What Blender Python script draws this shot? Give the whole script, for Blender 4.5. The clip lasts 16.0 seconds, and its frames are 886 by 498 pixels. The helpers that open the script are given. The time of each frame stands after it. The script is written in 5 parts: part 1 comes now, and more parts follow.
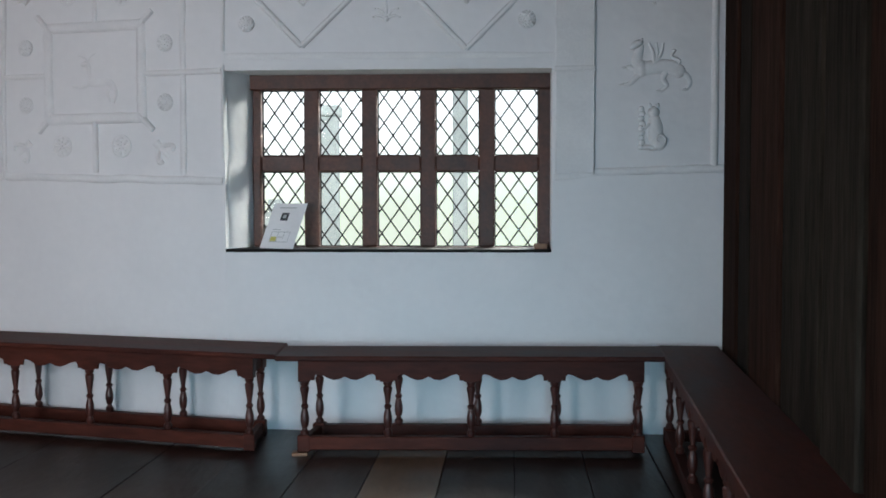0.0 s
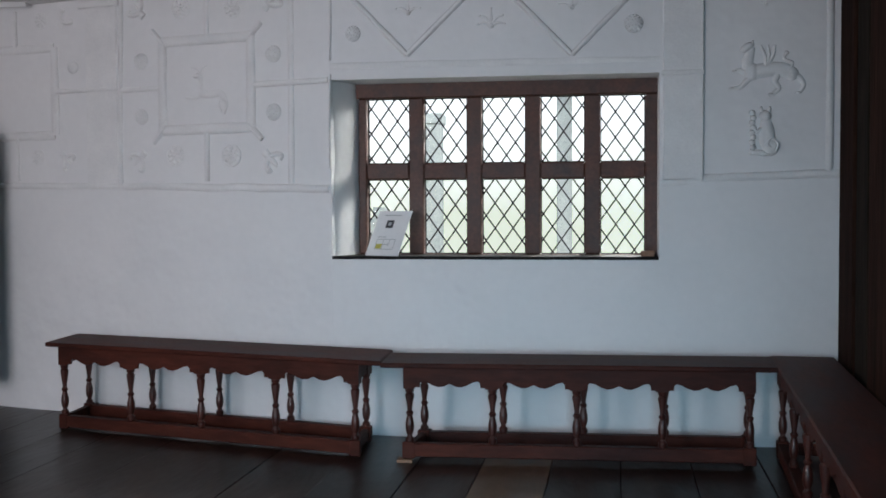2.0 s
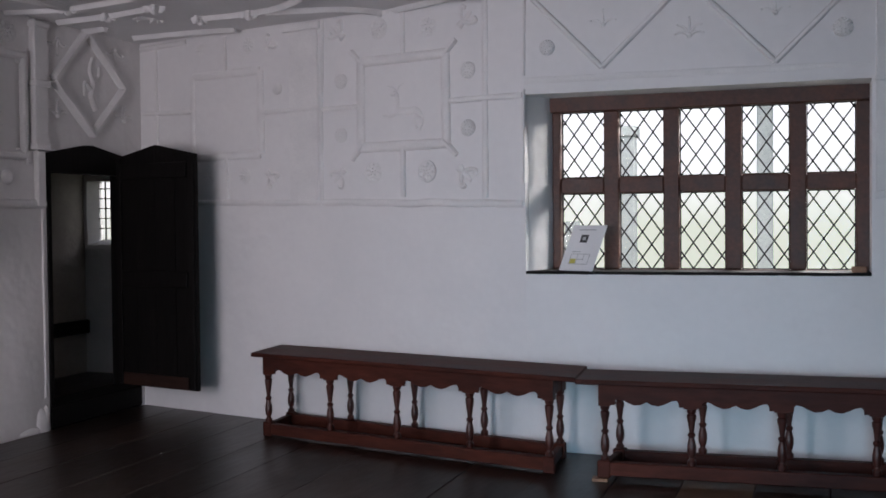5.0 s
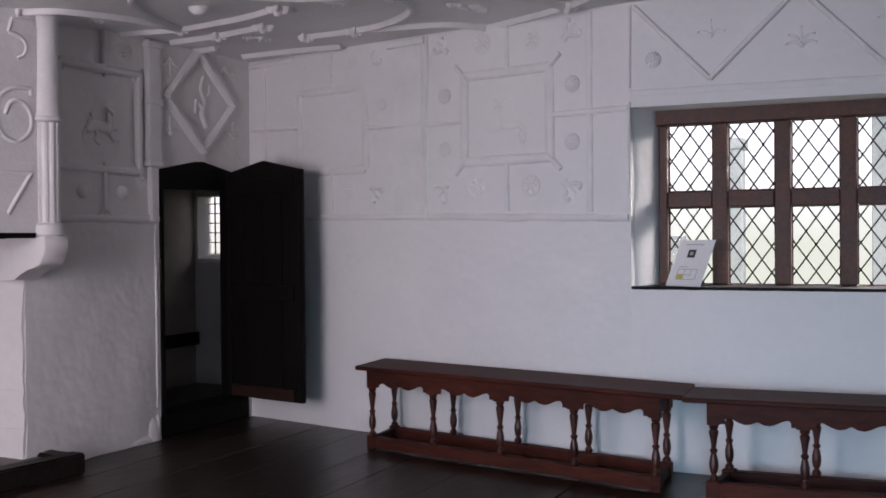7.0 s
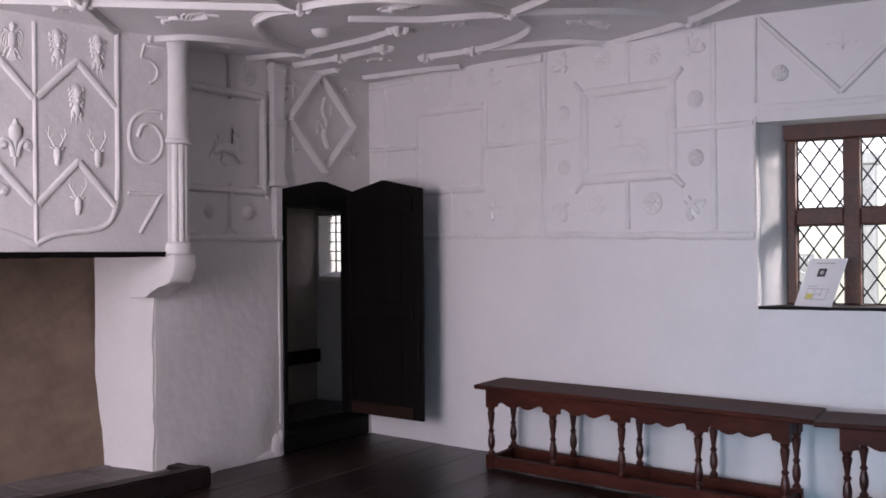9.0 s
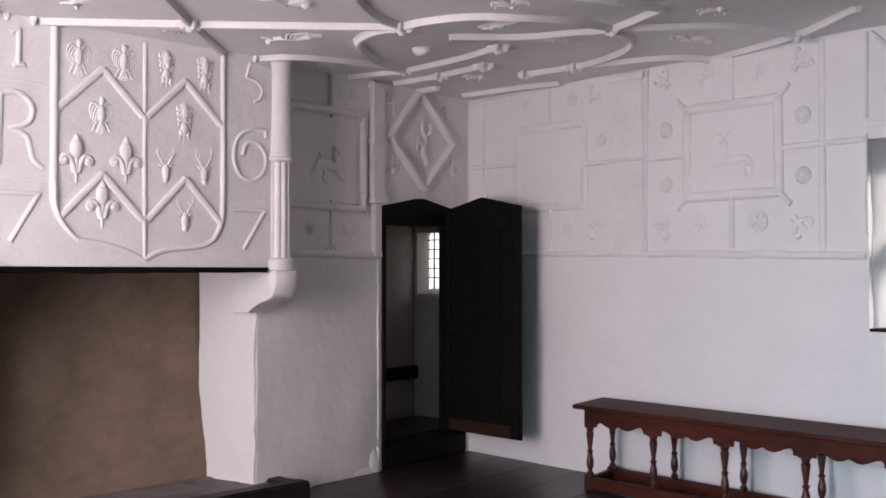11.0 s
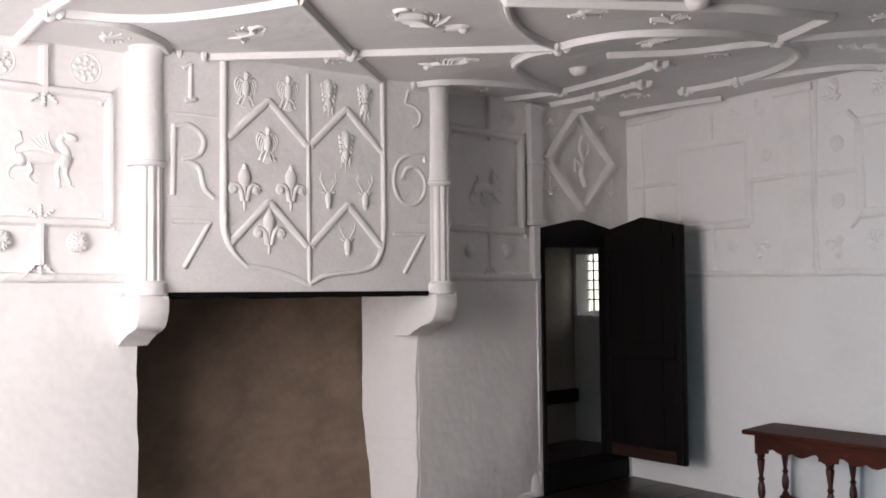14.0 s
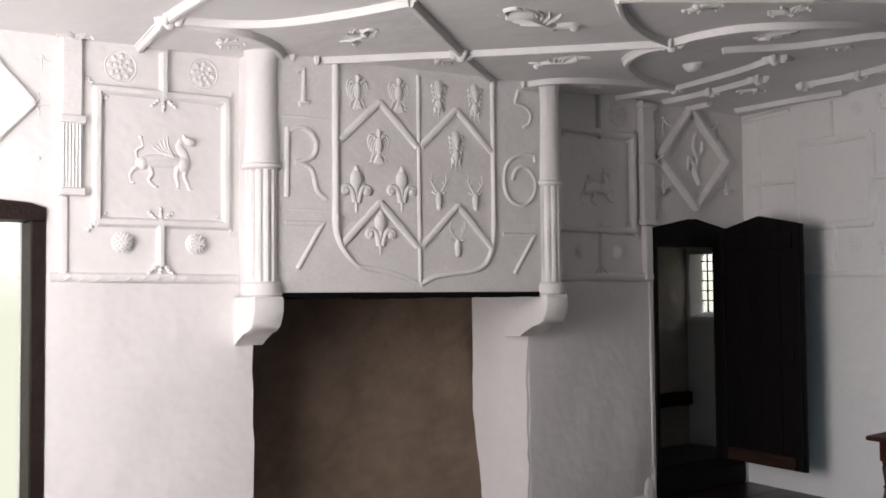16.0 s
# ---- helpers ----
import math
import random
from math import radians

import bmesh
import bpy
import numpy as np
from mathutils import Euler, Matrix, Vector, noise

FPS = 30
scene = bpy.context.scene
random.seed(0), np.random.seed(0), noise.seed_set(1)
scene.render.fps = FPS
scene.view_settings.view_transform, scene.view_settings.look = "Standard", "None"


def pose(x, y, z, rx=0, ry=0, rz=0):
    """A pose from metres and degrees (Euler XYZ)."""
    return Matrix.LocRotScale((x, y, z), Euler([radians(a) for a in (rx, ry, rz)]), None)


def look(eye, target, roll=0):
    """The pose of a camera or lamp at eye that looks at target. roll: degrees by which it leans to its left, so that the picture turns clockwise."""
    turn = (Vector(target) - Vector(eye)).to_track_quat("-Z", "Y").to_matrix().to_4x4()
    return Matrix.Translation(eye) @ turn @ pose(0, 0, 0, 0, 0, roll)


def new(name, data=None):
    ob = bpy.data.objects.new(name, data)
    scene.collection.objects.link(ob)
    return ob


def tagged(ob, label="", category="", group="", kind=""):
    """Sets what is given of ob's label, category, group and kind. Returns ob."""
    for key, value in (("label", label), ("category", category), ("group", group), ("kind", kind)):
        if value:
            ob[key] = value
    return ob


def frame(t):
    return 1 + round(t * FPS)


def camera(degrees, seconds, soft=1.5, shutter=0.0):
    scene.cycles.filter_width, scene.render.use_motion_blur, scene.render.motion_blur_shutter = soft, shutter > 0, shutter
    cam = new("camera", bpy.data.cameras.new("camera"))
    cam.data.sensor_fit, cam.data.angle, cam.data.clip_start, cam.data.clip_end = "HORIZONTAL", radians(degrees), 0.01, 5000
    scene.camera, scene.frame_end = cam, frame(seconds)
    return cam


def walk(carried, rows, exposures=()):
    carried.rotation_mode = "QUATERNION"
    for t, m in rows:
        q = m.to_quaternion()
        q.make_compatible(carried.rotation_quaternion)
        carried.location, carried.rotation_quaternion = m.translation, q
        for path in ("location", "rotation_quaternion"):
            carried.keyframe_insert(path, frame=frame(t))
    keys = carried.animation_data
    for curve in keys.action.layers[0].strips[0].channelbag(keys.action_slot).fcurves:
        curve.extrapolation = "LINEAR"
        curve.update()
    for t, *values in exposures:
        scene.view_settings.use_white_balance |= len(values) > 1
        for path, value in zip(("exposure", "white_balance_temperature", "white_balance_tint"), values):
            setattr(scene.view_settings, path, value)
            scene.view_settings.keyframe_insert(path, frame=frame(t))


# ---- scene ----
LENS = 2 * math.degrees(math.atan(784 / 1900))
cam = camera(LENS, 16.0, soft=1.7)


def look_at(x, y, z, yaw, pitch, roll):
    """A camera pose from its place, its turn to the left of +y, its tilt up and its lean to the left."""
    yaw, pitch = radians(yaw), radians(pitch)
    ahead = Vector((-math.sin(yaw) * math.cos(pitch), math.cos(yaw) * math.cos(pitch), math.sin(pitch)))
    return look((x, y, z), Vector((x, y, z)) + ahead, roll)


PATH = [
    (0.0, look_at(0.073, -0.064, 1.496, 1.67, -2.64, -0.06)),
    (0.5, look_at(0.069, -0.059, 1.496, 3.06, -2.54, -0.14)),
    (1.0, look_at(0.065, -0.054, 1.495, 4.49, -2.44, -0.33)),
    (1.5, look_at(0.061, -0.049, 1.495, 5.87, -2.31, -0.45)),
    (2.0, look_at(0.057, -0.045, 1.496, 7.13, -2.24, -0.27)),
    (2.5, look_at(0.051, -0.039, 1.497, 8.70, -2.12, -0.18)),
    (3.0, look_at(0.046, -0.034, 1.497, 10.26, -1.92, -0.39)),
    (3.5, look_at(0.040, -0.029, 1.497, 12.12, -1.75, -0.39)),
    (4.0, look_at(0.033, -0.023, 1.498, 13.98, -1.63, -0.30)),
    (6.5, look_at(0.005, -0.003, 1.498, 21.26, -0.87, -0.78)),
    (7.0, look_at(0.000, 0.000, 1.500, 22.60, -0.60, -0.50)),
    (7.5, look_at(-0.006, 0.004, 1.502, 24.16, -0.33, -0.19)),
    (8.0, look_at(-0.013, 0.007, 1.503, 25.78, -0.07, -0.13)),
    (8.5, look_at(-0.020, 0.011, 1.503, 27.37, 0.20, -0.32)),
    (9.0, look_at(-0.026, 0.013, 1.503, 28.80, 0.42, -0.52)),
    (11.5, look_at(-0.053, 0.024, 1.507, 35.10, 1.56, -0.13)),
    (12.0, look_at(-0.058, 0.026, 1.507, 36.27, 1.76, -0.41)),
    (12.5, look_at(-0.064, 0.027, 1.507, 37.65, 1.99, -0.53)),
    (13.0, look_at(-0.070, 0.029, 1.508, 38.92, 2.20, -0.39)),
    (13.5, look_at(-0.077, 0.031, 1.508, 40.52, 2.44, -0.53)),
    (14.0, look_at(-0.085, 0.032, 1.509, 42.24, 2.58, -0.59)),
    (14.5, look_at(-0.093, 0.034, 1.509, 43.99, 2.71, -0.61)),
    (15.0, look_at(-0.100, 0.035, 1.509, 45.38, 2.68, -0.68)),
    (15.5, look_at(-0.106, 0.035, 1.509, 46.67, 2.65, -0.63)),
    (16.0, look_at(-0.112, 0.036, 1.509, 47.99, 2.67, -0.50)),
]
EXPOSURES = [(0.0, -0.34, 6050, 9), (4.0, -0.62, 6180, 17), (7.0, -0.47, 6280, 24), (9.0, -0.25, 6350, 28), (12.5, 0.10, 6700, 18), (16.0, -0.41, 6680, 12)]
walk(cam, PATH, EXPOSURES)

# ---- light: a pale overcast sky, and the big south window behind the camera ----
world = bpy.data.worlds.new("overcast_sky")
scene.world = world
world.use_nodes = True
sky = world.node_tree.nodes.new("ShaderNodeTexSky")
sky.sky_type, sky.sun_disc = "NISHITA", False
sky.sun_elevation, sky.sun_rotation = radians(40), radians(200)
world.node_tree.links.new(sky.outputs[0], world.node_tree.nodes["Background"].inputs[0])
world.node_tree.nodes["Background"].inputs[1].default_value = 0.12

sun_data = bpy.data.lights.new("sun", "SUN")
sun_data.energy, sun_data.angle, sun_data.color = 0.8, radians(20), (1.0, 0.96, 0.9)
sun = new("sun", sun_data)
sun.matrix_world = look((0, -20, 20), (0, 0, 0))


def window_lamp(name, eye, target, w, h, power, colour, spread=180):
    data = bpy.data.lights.new(name, "AREA")
    data.shape, data.size, data.size_y = "RECTANGLE", w, h
    data.energy, data.color = power, colour
    data.spread = radians(spread)
    ob = new(name, data)
    ob.matrix_world = look(eye, target)
    return ob


window_lamp("south_window_light", (-3.50, -0.62, 1.60), (-6.0, 5, 3.1), 2.15, 2.25, 252, (1.0, 0.953, 0.960))

window_lamp("south_doorway_light", (0.2, -0.62, 0.88), (-0.25, 5, 0.10), 1.0, 1.7, 22, (0.44, 0.80, 1.0), 62)
window_lamp("north_window_light", (1.6, 9.4, 3.5), (-1.4, 7.0, 1.7), 3.0, 1.2, 1150, (1.0, 0.98, 0.88))

# ---- materials ----
def mat(name, base, rough=0.6, metal=0.0, var=0.15, scale=3.0, fine=40.0, bump=0.2, bump_scale=60.0, second=None, spec=0.5, stretch=(1, 1, 1), each=0.0, dist=0.01, lumps=4):
    """A surface with broad stains, fine grain and relief. second: the stain's colour."""
    m = bpy.data.materials.new(name)
    m.use_nodes = True
    nt = m.node_tree
    n, lk = nt.nodes, nt.links
    bsdf = n["Principled BSDF"]
    bsdf.inputs["Metallic"].default_value = metal
    bsdf.inputs["Specular IOR Level"].default_value = spec
    tc = n.new("ShaderNodeTexCoord")
    mp = n.new("ShaderNodeMapping")
    mp.inputs["Scale"].default_value = stretch
    lk.new(tc.outputs["Object"], mp.inputs[0])
    vec = mp.outputs[0]
    if each:
        info = n.new("ShaderNodeObjectInfo")
        off = n.new("ShaderNodeVectorMath")
        off.operation = "SCALE"
        off.inputs[0].default_value = (37.0, 11.0, 5.0)
        lk.new(info.outputs["Random"], off.inputs["Scale"])
        add = n.new("ShaderNodeVectorMath")
        lk.new(vec, add.inputs[0])
        lk.new(off.outputs[0], add.inputs[1])
        vec = add.outputs[0]
    broad = n.new("ShaderNodeTexNoise")
    broad.inputs["Scale"].default_value, broad.inputs["Detail"].default_value = scale, 6
    broad.inputs["Roughness"].default_value = 0.6
    lk.new(vec, broad.inputs["Vector"])
    grain = n.new("ShaderNodeTexNoise")
    grain.inputs["Scale"].default_value, grain.inputs["Detail"].default_value = fine, 5
    lk.new(vec, grain.inputs["Vector"])
    ramp = n.new("ShaderNodeValToRGB")
    ramp.color_ramp.elements[0].position, ramp.color_ramp.elements[1].position = 0.3, 0.7
    dark = second or tuple(c * (1 - 2 * var) for c in base)
    ramp.color_ramp.elements[0].color, ramp.color_ramp.elements[1].color = (*dark, 1), (*base, 1)
    lk.new(broad.outputs[0], ramp.inputs[0])
    mix = n.new("ShaderNodeMix")
    mix.data_type, mix.blend_type = "RGBA", "MULTIPLY"
    mix.inputs[0].default_value = 1.0
    gr = n.new("ShaderNodeMapRange")
    gr.inputs[1].default_value, gr.inputs[2].default_value = 0.25, 0.75
    gr.inputs[3].default_value, gr.inputs[4].default_value = 1 - var, 1 + var
    lk.new(grain.outputs[0], gr.inputs[0])
    lk.new(ramp.outputs[0], mix.inputs[6])
    lk.new(gr.outputs[0], mix.inputs[7])
    out = mix.outputs[2]
    if each:
        vary = n.new("ShaderNodeMapRange")
        vary.inputs[3].default_value, vary.inputs[4].default_value = 1 - each, 1 + each
        lk.new(info.outputs["Random"], vary.inputs[0])
        mix2 = n.new("ShaderNodeMix")
        mix2.data_type, mix2.blend_type = "RGBA", "MULTIPLY"
        mix2.inputs[0].default_value = 1.0
        lk.new(out, mix2.inputs[6])
        lk.new(vary.outputs[0], mix2.inputs[7])
        out = mix2.outputs[2]
    lk.new(out, bsdf.inputs["Base Color"])
    rr = n.new("ShaderNodeMapRange")
    rr.inputs[3].default_value, rr.inputs[4].default_value = max(0.05, rough - 0.12), min(1, rough + 0.12)
    lk.new(broad.outputs[0], rr.inputs[0])
    lk.new(rr.outputs[0], bsdf.inputs["Roughness"])
    if bump:
        b1 = n.new("ShaderNodeTexNoise")
        b1.inputs["Scale"].default_value, b1.inputs["Detail"].default_value = bump_scale, lumps
        lk.new(vec, b1.inputs["Vector"])
        bp = n.new("ShaderNodeBump")
        bp.inputs["Strength"].default_value, bp.inputs["Distance"].default_value = bump, dist
        lk.new(b1.outputs[0], bp.inputs["Height"])
        lk.new(bp.outputs[0], bsdf.inputs["Normal"])
    return m


PLASTER = mat("limewashed_plaster", (0.80, 0.79, 0.785), 0.85, var=0.015, scale=1.3, fine=18, bump=0.6, bump_scale=5.5, lumps=1.8, second=(0.75, 0.745, 0.745), spec=0.2, dist=0.02)
MOULD = mat("limewashed_moulding", (0.81, 0.80, 0.79), 0.8, var=0.03, scale=4, fine=60, bump=0.45, bump_scale=26, second=(0.72, 0.715, 0.71), spec=0.2, dist=0.008)
ROUGHCAST = mat("rough_limewash", (0.80, 0.785, 0.78), 0.9, var=0.02, scale=2.5, fine=25, bump=0.42, bump_scale=10, second=(0.755, 0.745, 0.735), spec=0.15, dist=0.020, lumps=1.4)
PARGET = mat("pargeted_plaster", (0.78, 0.765, 0.76), 0.9, var=0.05, scale=5, fine=45, bump=0.5, bump_scale=11, second=(0.71, 0.695, 0.69), spec=0.15, dist=0.008, lumps=4)
HEARTH_BACK = mat("sooty_render", (0.275, 0.208, 0.158), 0.95, var=0.10, scale=1.8, fine=14, bump=0.5, bump_scale=20, second=(0.165, 0.125, 0.095), spec=0.1)
OAK = mat("stained_oak", (0.086, 0.022, 0.013), 0.58, spec=0.14, var=0.3, scale=5, fine=30, bump=0.15, bump_scale=70, second=(0.030, 0.010, 0.008), stretch=(0.25, 1, 1), each=0.12)
OAK_UP = mat("stained_oak_upright", (0.074, 0.019, 0.012), 0.38, var=0.22, scale=5, fine=30, bump=0.15, bump_scale=70, second=(0.035, 0.011, 0.009), stretch=(1, 1, 0.3), each=0.12)
WINDOW_OAK = mat("window_oak", (0.105, 0.038, 0.023), 0.55, var=0.25, scale=6, fine=40, bump=0.3, bump_scale=50, second=(0.05, 0.022, 0.015))
BLACK_OAK = mat("blackened_oak", (0.006, 0.0048, 0.0044), 0.65, spec=0.15, var=0.3, scale=4, fine=40, bump=0.3, bump_scale=40, second=(0.003, 0.0026, 0.0025), stretch=(1, 0.15, 1))
PANEL_OAK = mat("old_panelling_oak", (0.036, 0.029, 0.0225), 0.9, spec=0.02, var=0.45, scale=8, fine=55, bump=0.45, bump_scale=34, second=(0.014, 0.011, 0.009), stretch=(1, 0.09, 1), each=0.3)
PANEL_RED = mat("old_red_panelling_oak", (0.058, 0.029, 0.021), 0.9, spec=0.02, var=0.45, scale=8, fine=55, bump=0.45, bump_scale=34, second=(0.020, 0.011, 0.008), stretch=(1, 0.09, 1), each=0.3)
FLOOR_OAK = mat("worn_floor_oak", (0.036, 0.021, 0.015), 0.36, spec=0.32, var=0.3, scale=3.4, fine=26, bump=0.4, bump_scale=22, second=(0.009, 0.006, 0.005), stretch=(1, 0.22, 1), each=0.4)
PALE_BOARD = mat("pale_floor_oak", (0.14, 0.085, 0.05), 0.38, var=0.2, scale=2.6, fine=22, bump=0.25, bump_scale=26, second=(0.085, 0.05, 0.03), stretch=(1, 0.22, 1))
SLATE = mat("hearth_slate", (0.20, 0.18, 0.18), 0.6, var=0.15, scale=4, fine=30, bump=0.3, bump_scale=30, second=(0.12, 0.105, 0.105), each=0.2)
JOINT = mat("pale_lime_joint", (0.42, 0.38, 0.35), 0.9, var=0.15, scale=5, fine=30)
KERB_OAK = mat("dark_kerb_oak", (0.020, 0.011, 0.009), 0.55, spec=0.3, var=0.35, scale=5, fine=30, bump=0.4, second=(0.007, 0.0045, 0.004))
LEDGE_OAK = mat("worn_ledge_oak", (0.040, 0.017, 0.011), 0.6, spec=0.25, var=0.3, scale=6, fine=30, bump=0.3, second=(0.012, 0.006, 0.005), stretch=(0.2, 1, 1))
LEAD = mat("window_lead", (0.02, 0.02, 0.022), 0.7, metal=0.0, spec=0.2, var=0.1)
CARD = mat("white_card", (0.78, 0.78, 0.79), 0.45, var=0.02, bump=0.05)
INK = mat("black_print", (0.03, 0.03, 0.035), 0.5, var=0.05, bump=0.0)
GREY_INK = mat("grey_print", (0.45, 0.46, 0.47), 0.5, var=0.05, bump=0.0)
YELLOW_INK = mat("yellow_print", (0.55, 0.50, 0.10), 0.5, var=0.05, bump=0.0)
RAW_WOOD = mat("raw_pine", (0.30, 0.16, 0.09), 0.6, var=0.15, scale=8)
# brownish plaster, its colour lowered to carry the shade inside the lobby
LOBBY_PLASTER = mat("shade_toned_plaster", (0.45, 0.42, 0.38), 0.9, var=0.06, scale=2.5, fine=25, bump=0.5, bump_scale=9, second=(0.36, 0.33, 0.295), spec=0.15, dist=0.02, lumps=2)
MORTAR = mat("joint_shadow_dirt", (0.012, 0.010, 0.009), 0.9, var=0.1)


def glass_mat():
    m = bpy.data.materials.new("old_glass")
    m.use_nodes = True
    b = m.node_tree.nodes["Principled BSDF"]
    b.inputs["Transmission Weight"].default_value, b.inputs["Roughness"].default_value, b.inputs["IOR"].default_value = 1.0, 0.0, 1.1
    b.inputs["Base Color"].default_value = (0.95, 0.98, 0.96, 1)
    return m


GLASS = glass_mat()


def backdrop_mat(name, low, high, split, power):
    """A glowing backdrop: haze above, garden tones below."""
    m = bpy.data.materials.new(name)
    m.use_nodes = True
    n, lk = m.node_tree.nodes, m.node_tree.links
    n.remove(n["Principled BSDF"])
    em = n.new("ShaderNodeEmission")
    tc, sep = n.new("ShaderNodeTexCoord"), n.new("ShaderNodeSeparateXYZ")
    lk.new(tc.outputs["Object"], sep.inputs[0])
    ns = n.new("ShaderNodeTexNoise")
    ns.inputs["Scale"].default_value, ns.inputs["Detail"].default_value = 0.9, 5
    lk.new(tc.outputs["Object"], ns.inputs["Vector"])
    add = n.new("ShaderNodeMath")
    add.operation = "MULTIPLY_ADD"
    add.inputs[1].default_value = 1.2
    lk.new(ns.outputs[0], add.inputs[0])
    lk.new(sep.outputs[2], add.inputs[2])
    ramp = n.new("ShaderNodeValToRGB")
    ramp.color_ramp.elements[0].color, ramp.color_ramp.elements[1].color = (*low, 1), (*high, 1)
    mr = n.new("ShaderNodeMapRange")
    mr.inputs[1].default_value, mr.inputs[2].default_value = split - 0.3, split + 0.9
    lk.new(add.outputs[0], mr.inputs[0])
    lk.new(mr.outputs[0], ramp.inputs[0])
    lk.new(ramp.outputs[0], em.inputs[0])
    em.inputs[1].default_value = power
    lk.new(em.outputs[0], n["Material Output"].inputs[0])
    return m


BACKDROP = backdrop_mat("bright_garden", (0.62, 0.65, 0.53), (1.0, 1.0, 1.0), 2.2, 1.9)

# ---- helpers for building ----
def mesh_ob(name, bm, material, smooth=False):
    me = bpy.data.meshes.new(name)
    bmesh.ops.recalc_face_normals(bm, faces=bm.faces)
    for f in bm.faces:
        f.smooth = smooth
    bm.to_mesh(me)
    bm.free()
    me.materials.append(material)
    if smooth:
        me.set_sharp_from_angle(angle=radians(38))
    return new(name, me)


def part(name, bm, material, parent, label="", smooth=False):
    ob = mesh_ob(name, bm, material, smooth)
    ob.parent = parent
    return tagged(ob, label)


def thing(name, m, label, category, group="", kind=""):
    ob = new(name)
    ob.matrix_world = m
    ob.empty_display_size = 0.1
    return tagged(ob, label, category, group, kind)


def box(bm, x0, x1, y0, y1, z0, z1, m=None, bevel=0.0):
    """A box between two corners, moved by m, with its edges eased."""
    geo = bmesh.ops.create_cube(bm, size=1.0)
    verts = geo["verts"]
    for v in verts:
        v.co = Vector((x0 + (v.co.x + 0.5) * (x1 - x0), y0 + (v.co.y + 0.5) * (y1 - y0), z0 + (v.co.z + 0.5) * (z1 - z0)))
        if m is not None:
            v.co = m @ v.co
    if bevel:
        edges = list({e for v in verts for e in v.link_edges})
        bmesh.ops.bevel(bm, geom=edges, offset=bevel, segments=1, affect="EDGES", clamp_overlap=True)
    return verts


def lathe(bm, profile, segs=12, m=None):
    """A turned shape round z from (radius, height) pairs."""
    rings = []
    for r, z in profile:
        ring = []
        for i in range(segs):
            a = 2 * math.pi * i / segs
            co = Vector((r * math.cos(a), r * math.sin(a), z))
            ring.append(bm.verts.new(m @ co if m is not None else co))
        rings.append(ring)
    for a, b in zip(rings, rings[1:]):
        for i in range(segs):
            bm.faces.new((a[i], a[(i + 1) % segs], b[(i + 1) % segs], b[i]))
    bm.faces.new(rings[0][::-1])
    bm.faces.new(rings[-1])


class Plane:
    """A wall's face, from its left end to its right end as seen from the room; local x along, y up, z out into the room."""

    def __init__(self, p0, p1):
        self.p0, self.p1 = Vector((*p0, 0)), Vector((*p1, 0))
        self.u = (self.p1 - self.p0).normalized()
        self.n = self.u.cross(Vector((0, 0, 1)))
        self.length = (self.p1 - self.p0).length
        self.m = Matrix((self.u, (0, 0, 1), self.n)).transposed().to_4x4()
        self.m.translation = self.p0

    def at(self, u, z, d=0.0):
        return self.m @ Vector((u, z, d))


def unevenness(co):
    return 0.012 * noise.noise(co * 1.1) + 0.005 * noise.noise(co * 4.0) + 0.003 * noise.noise(co * 9.0)


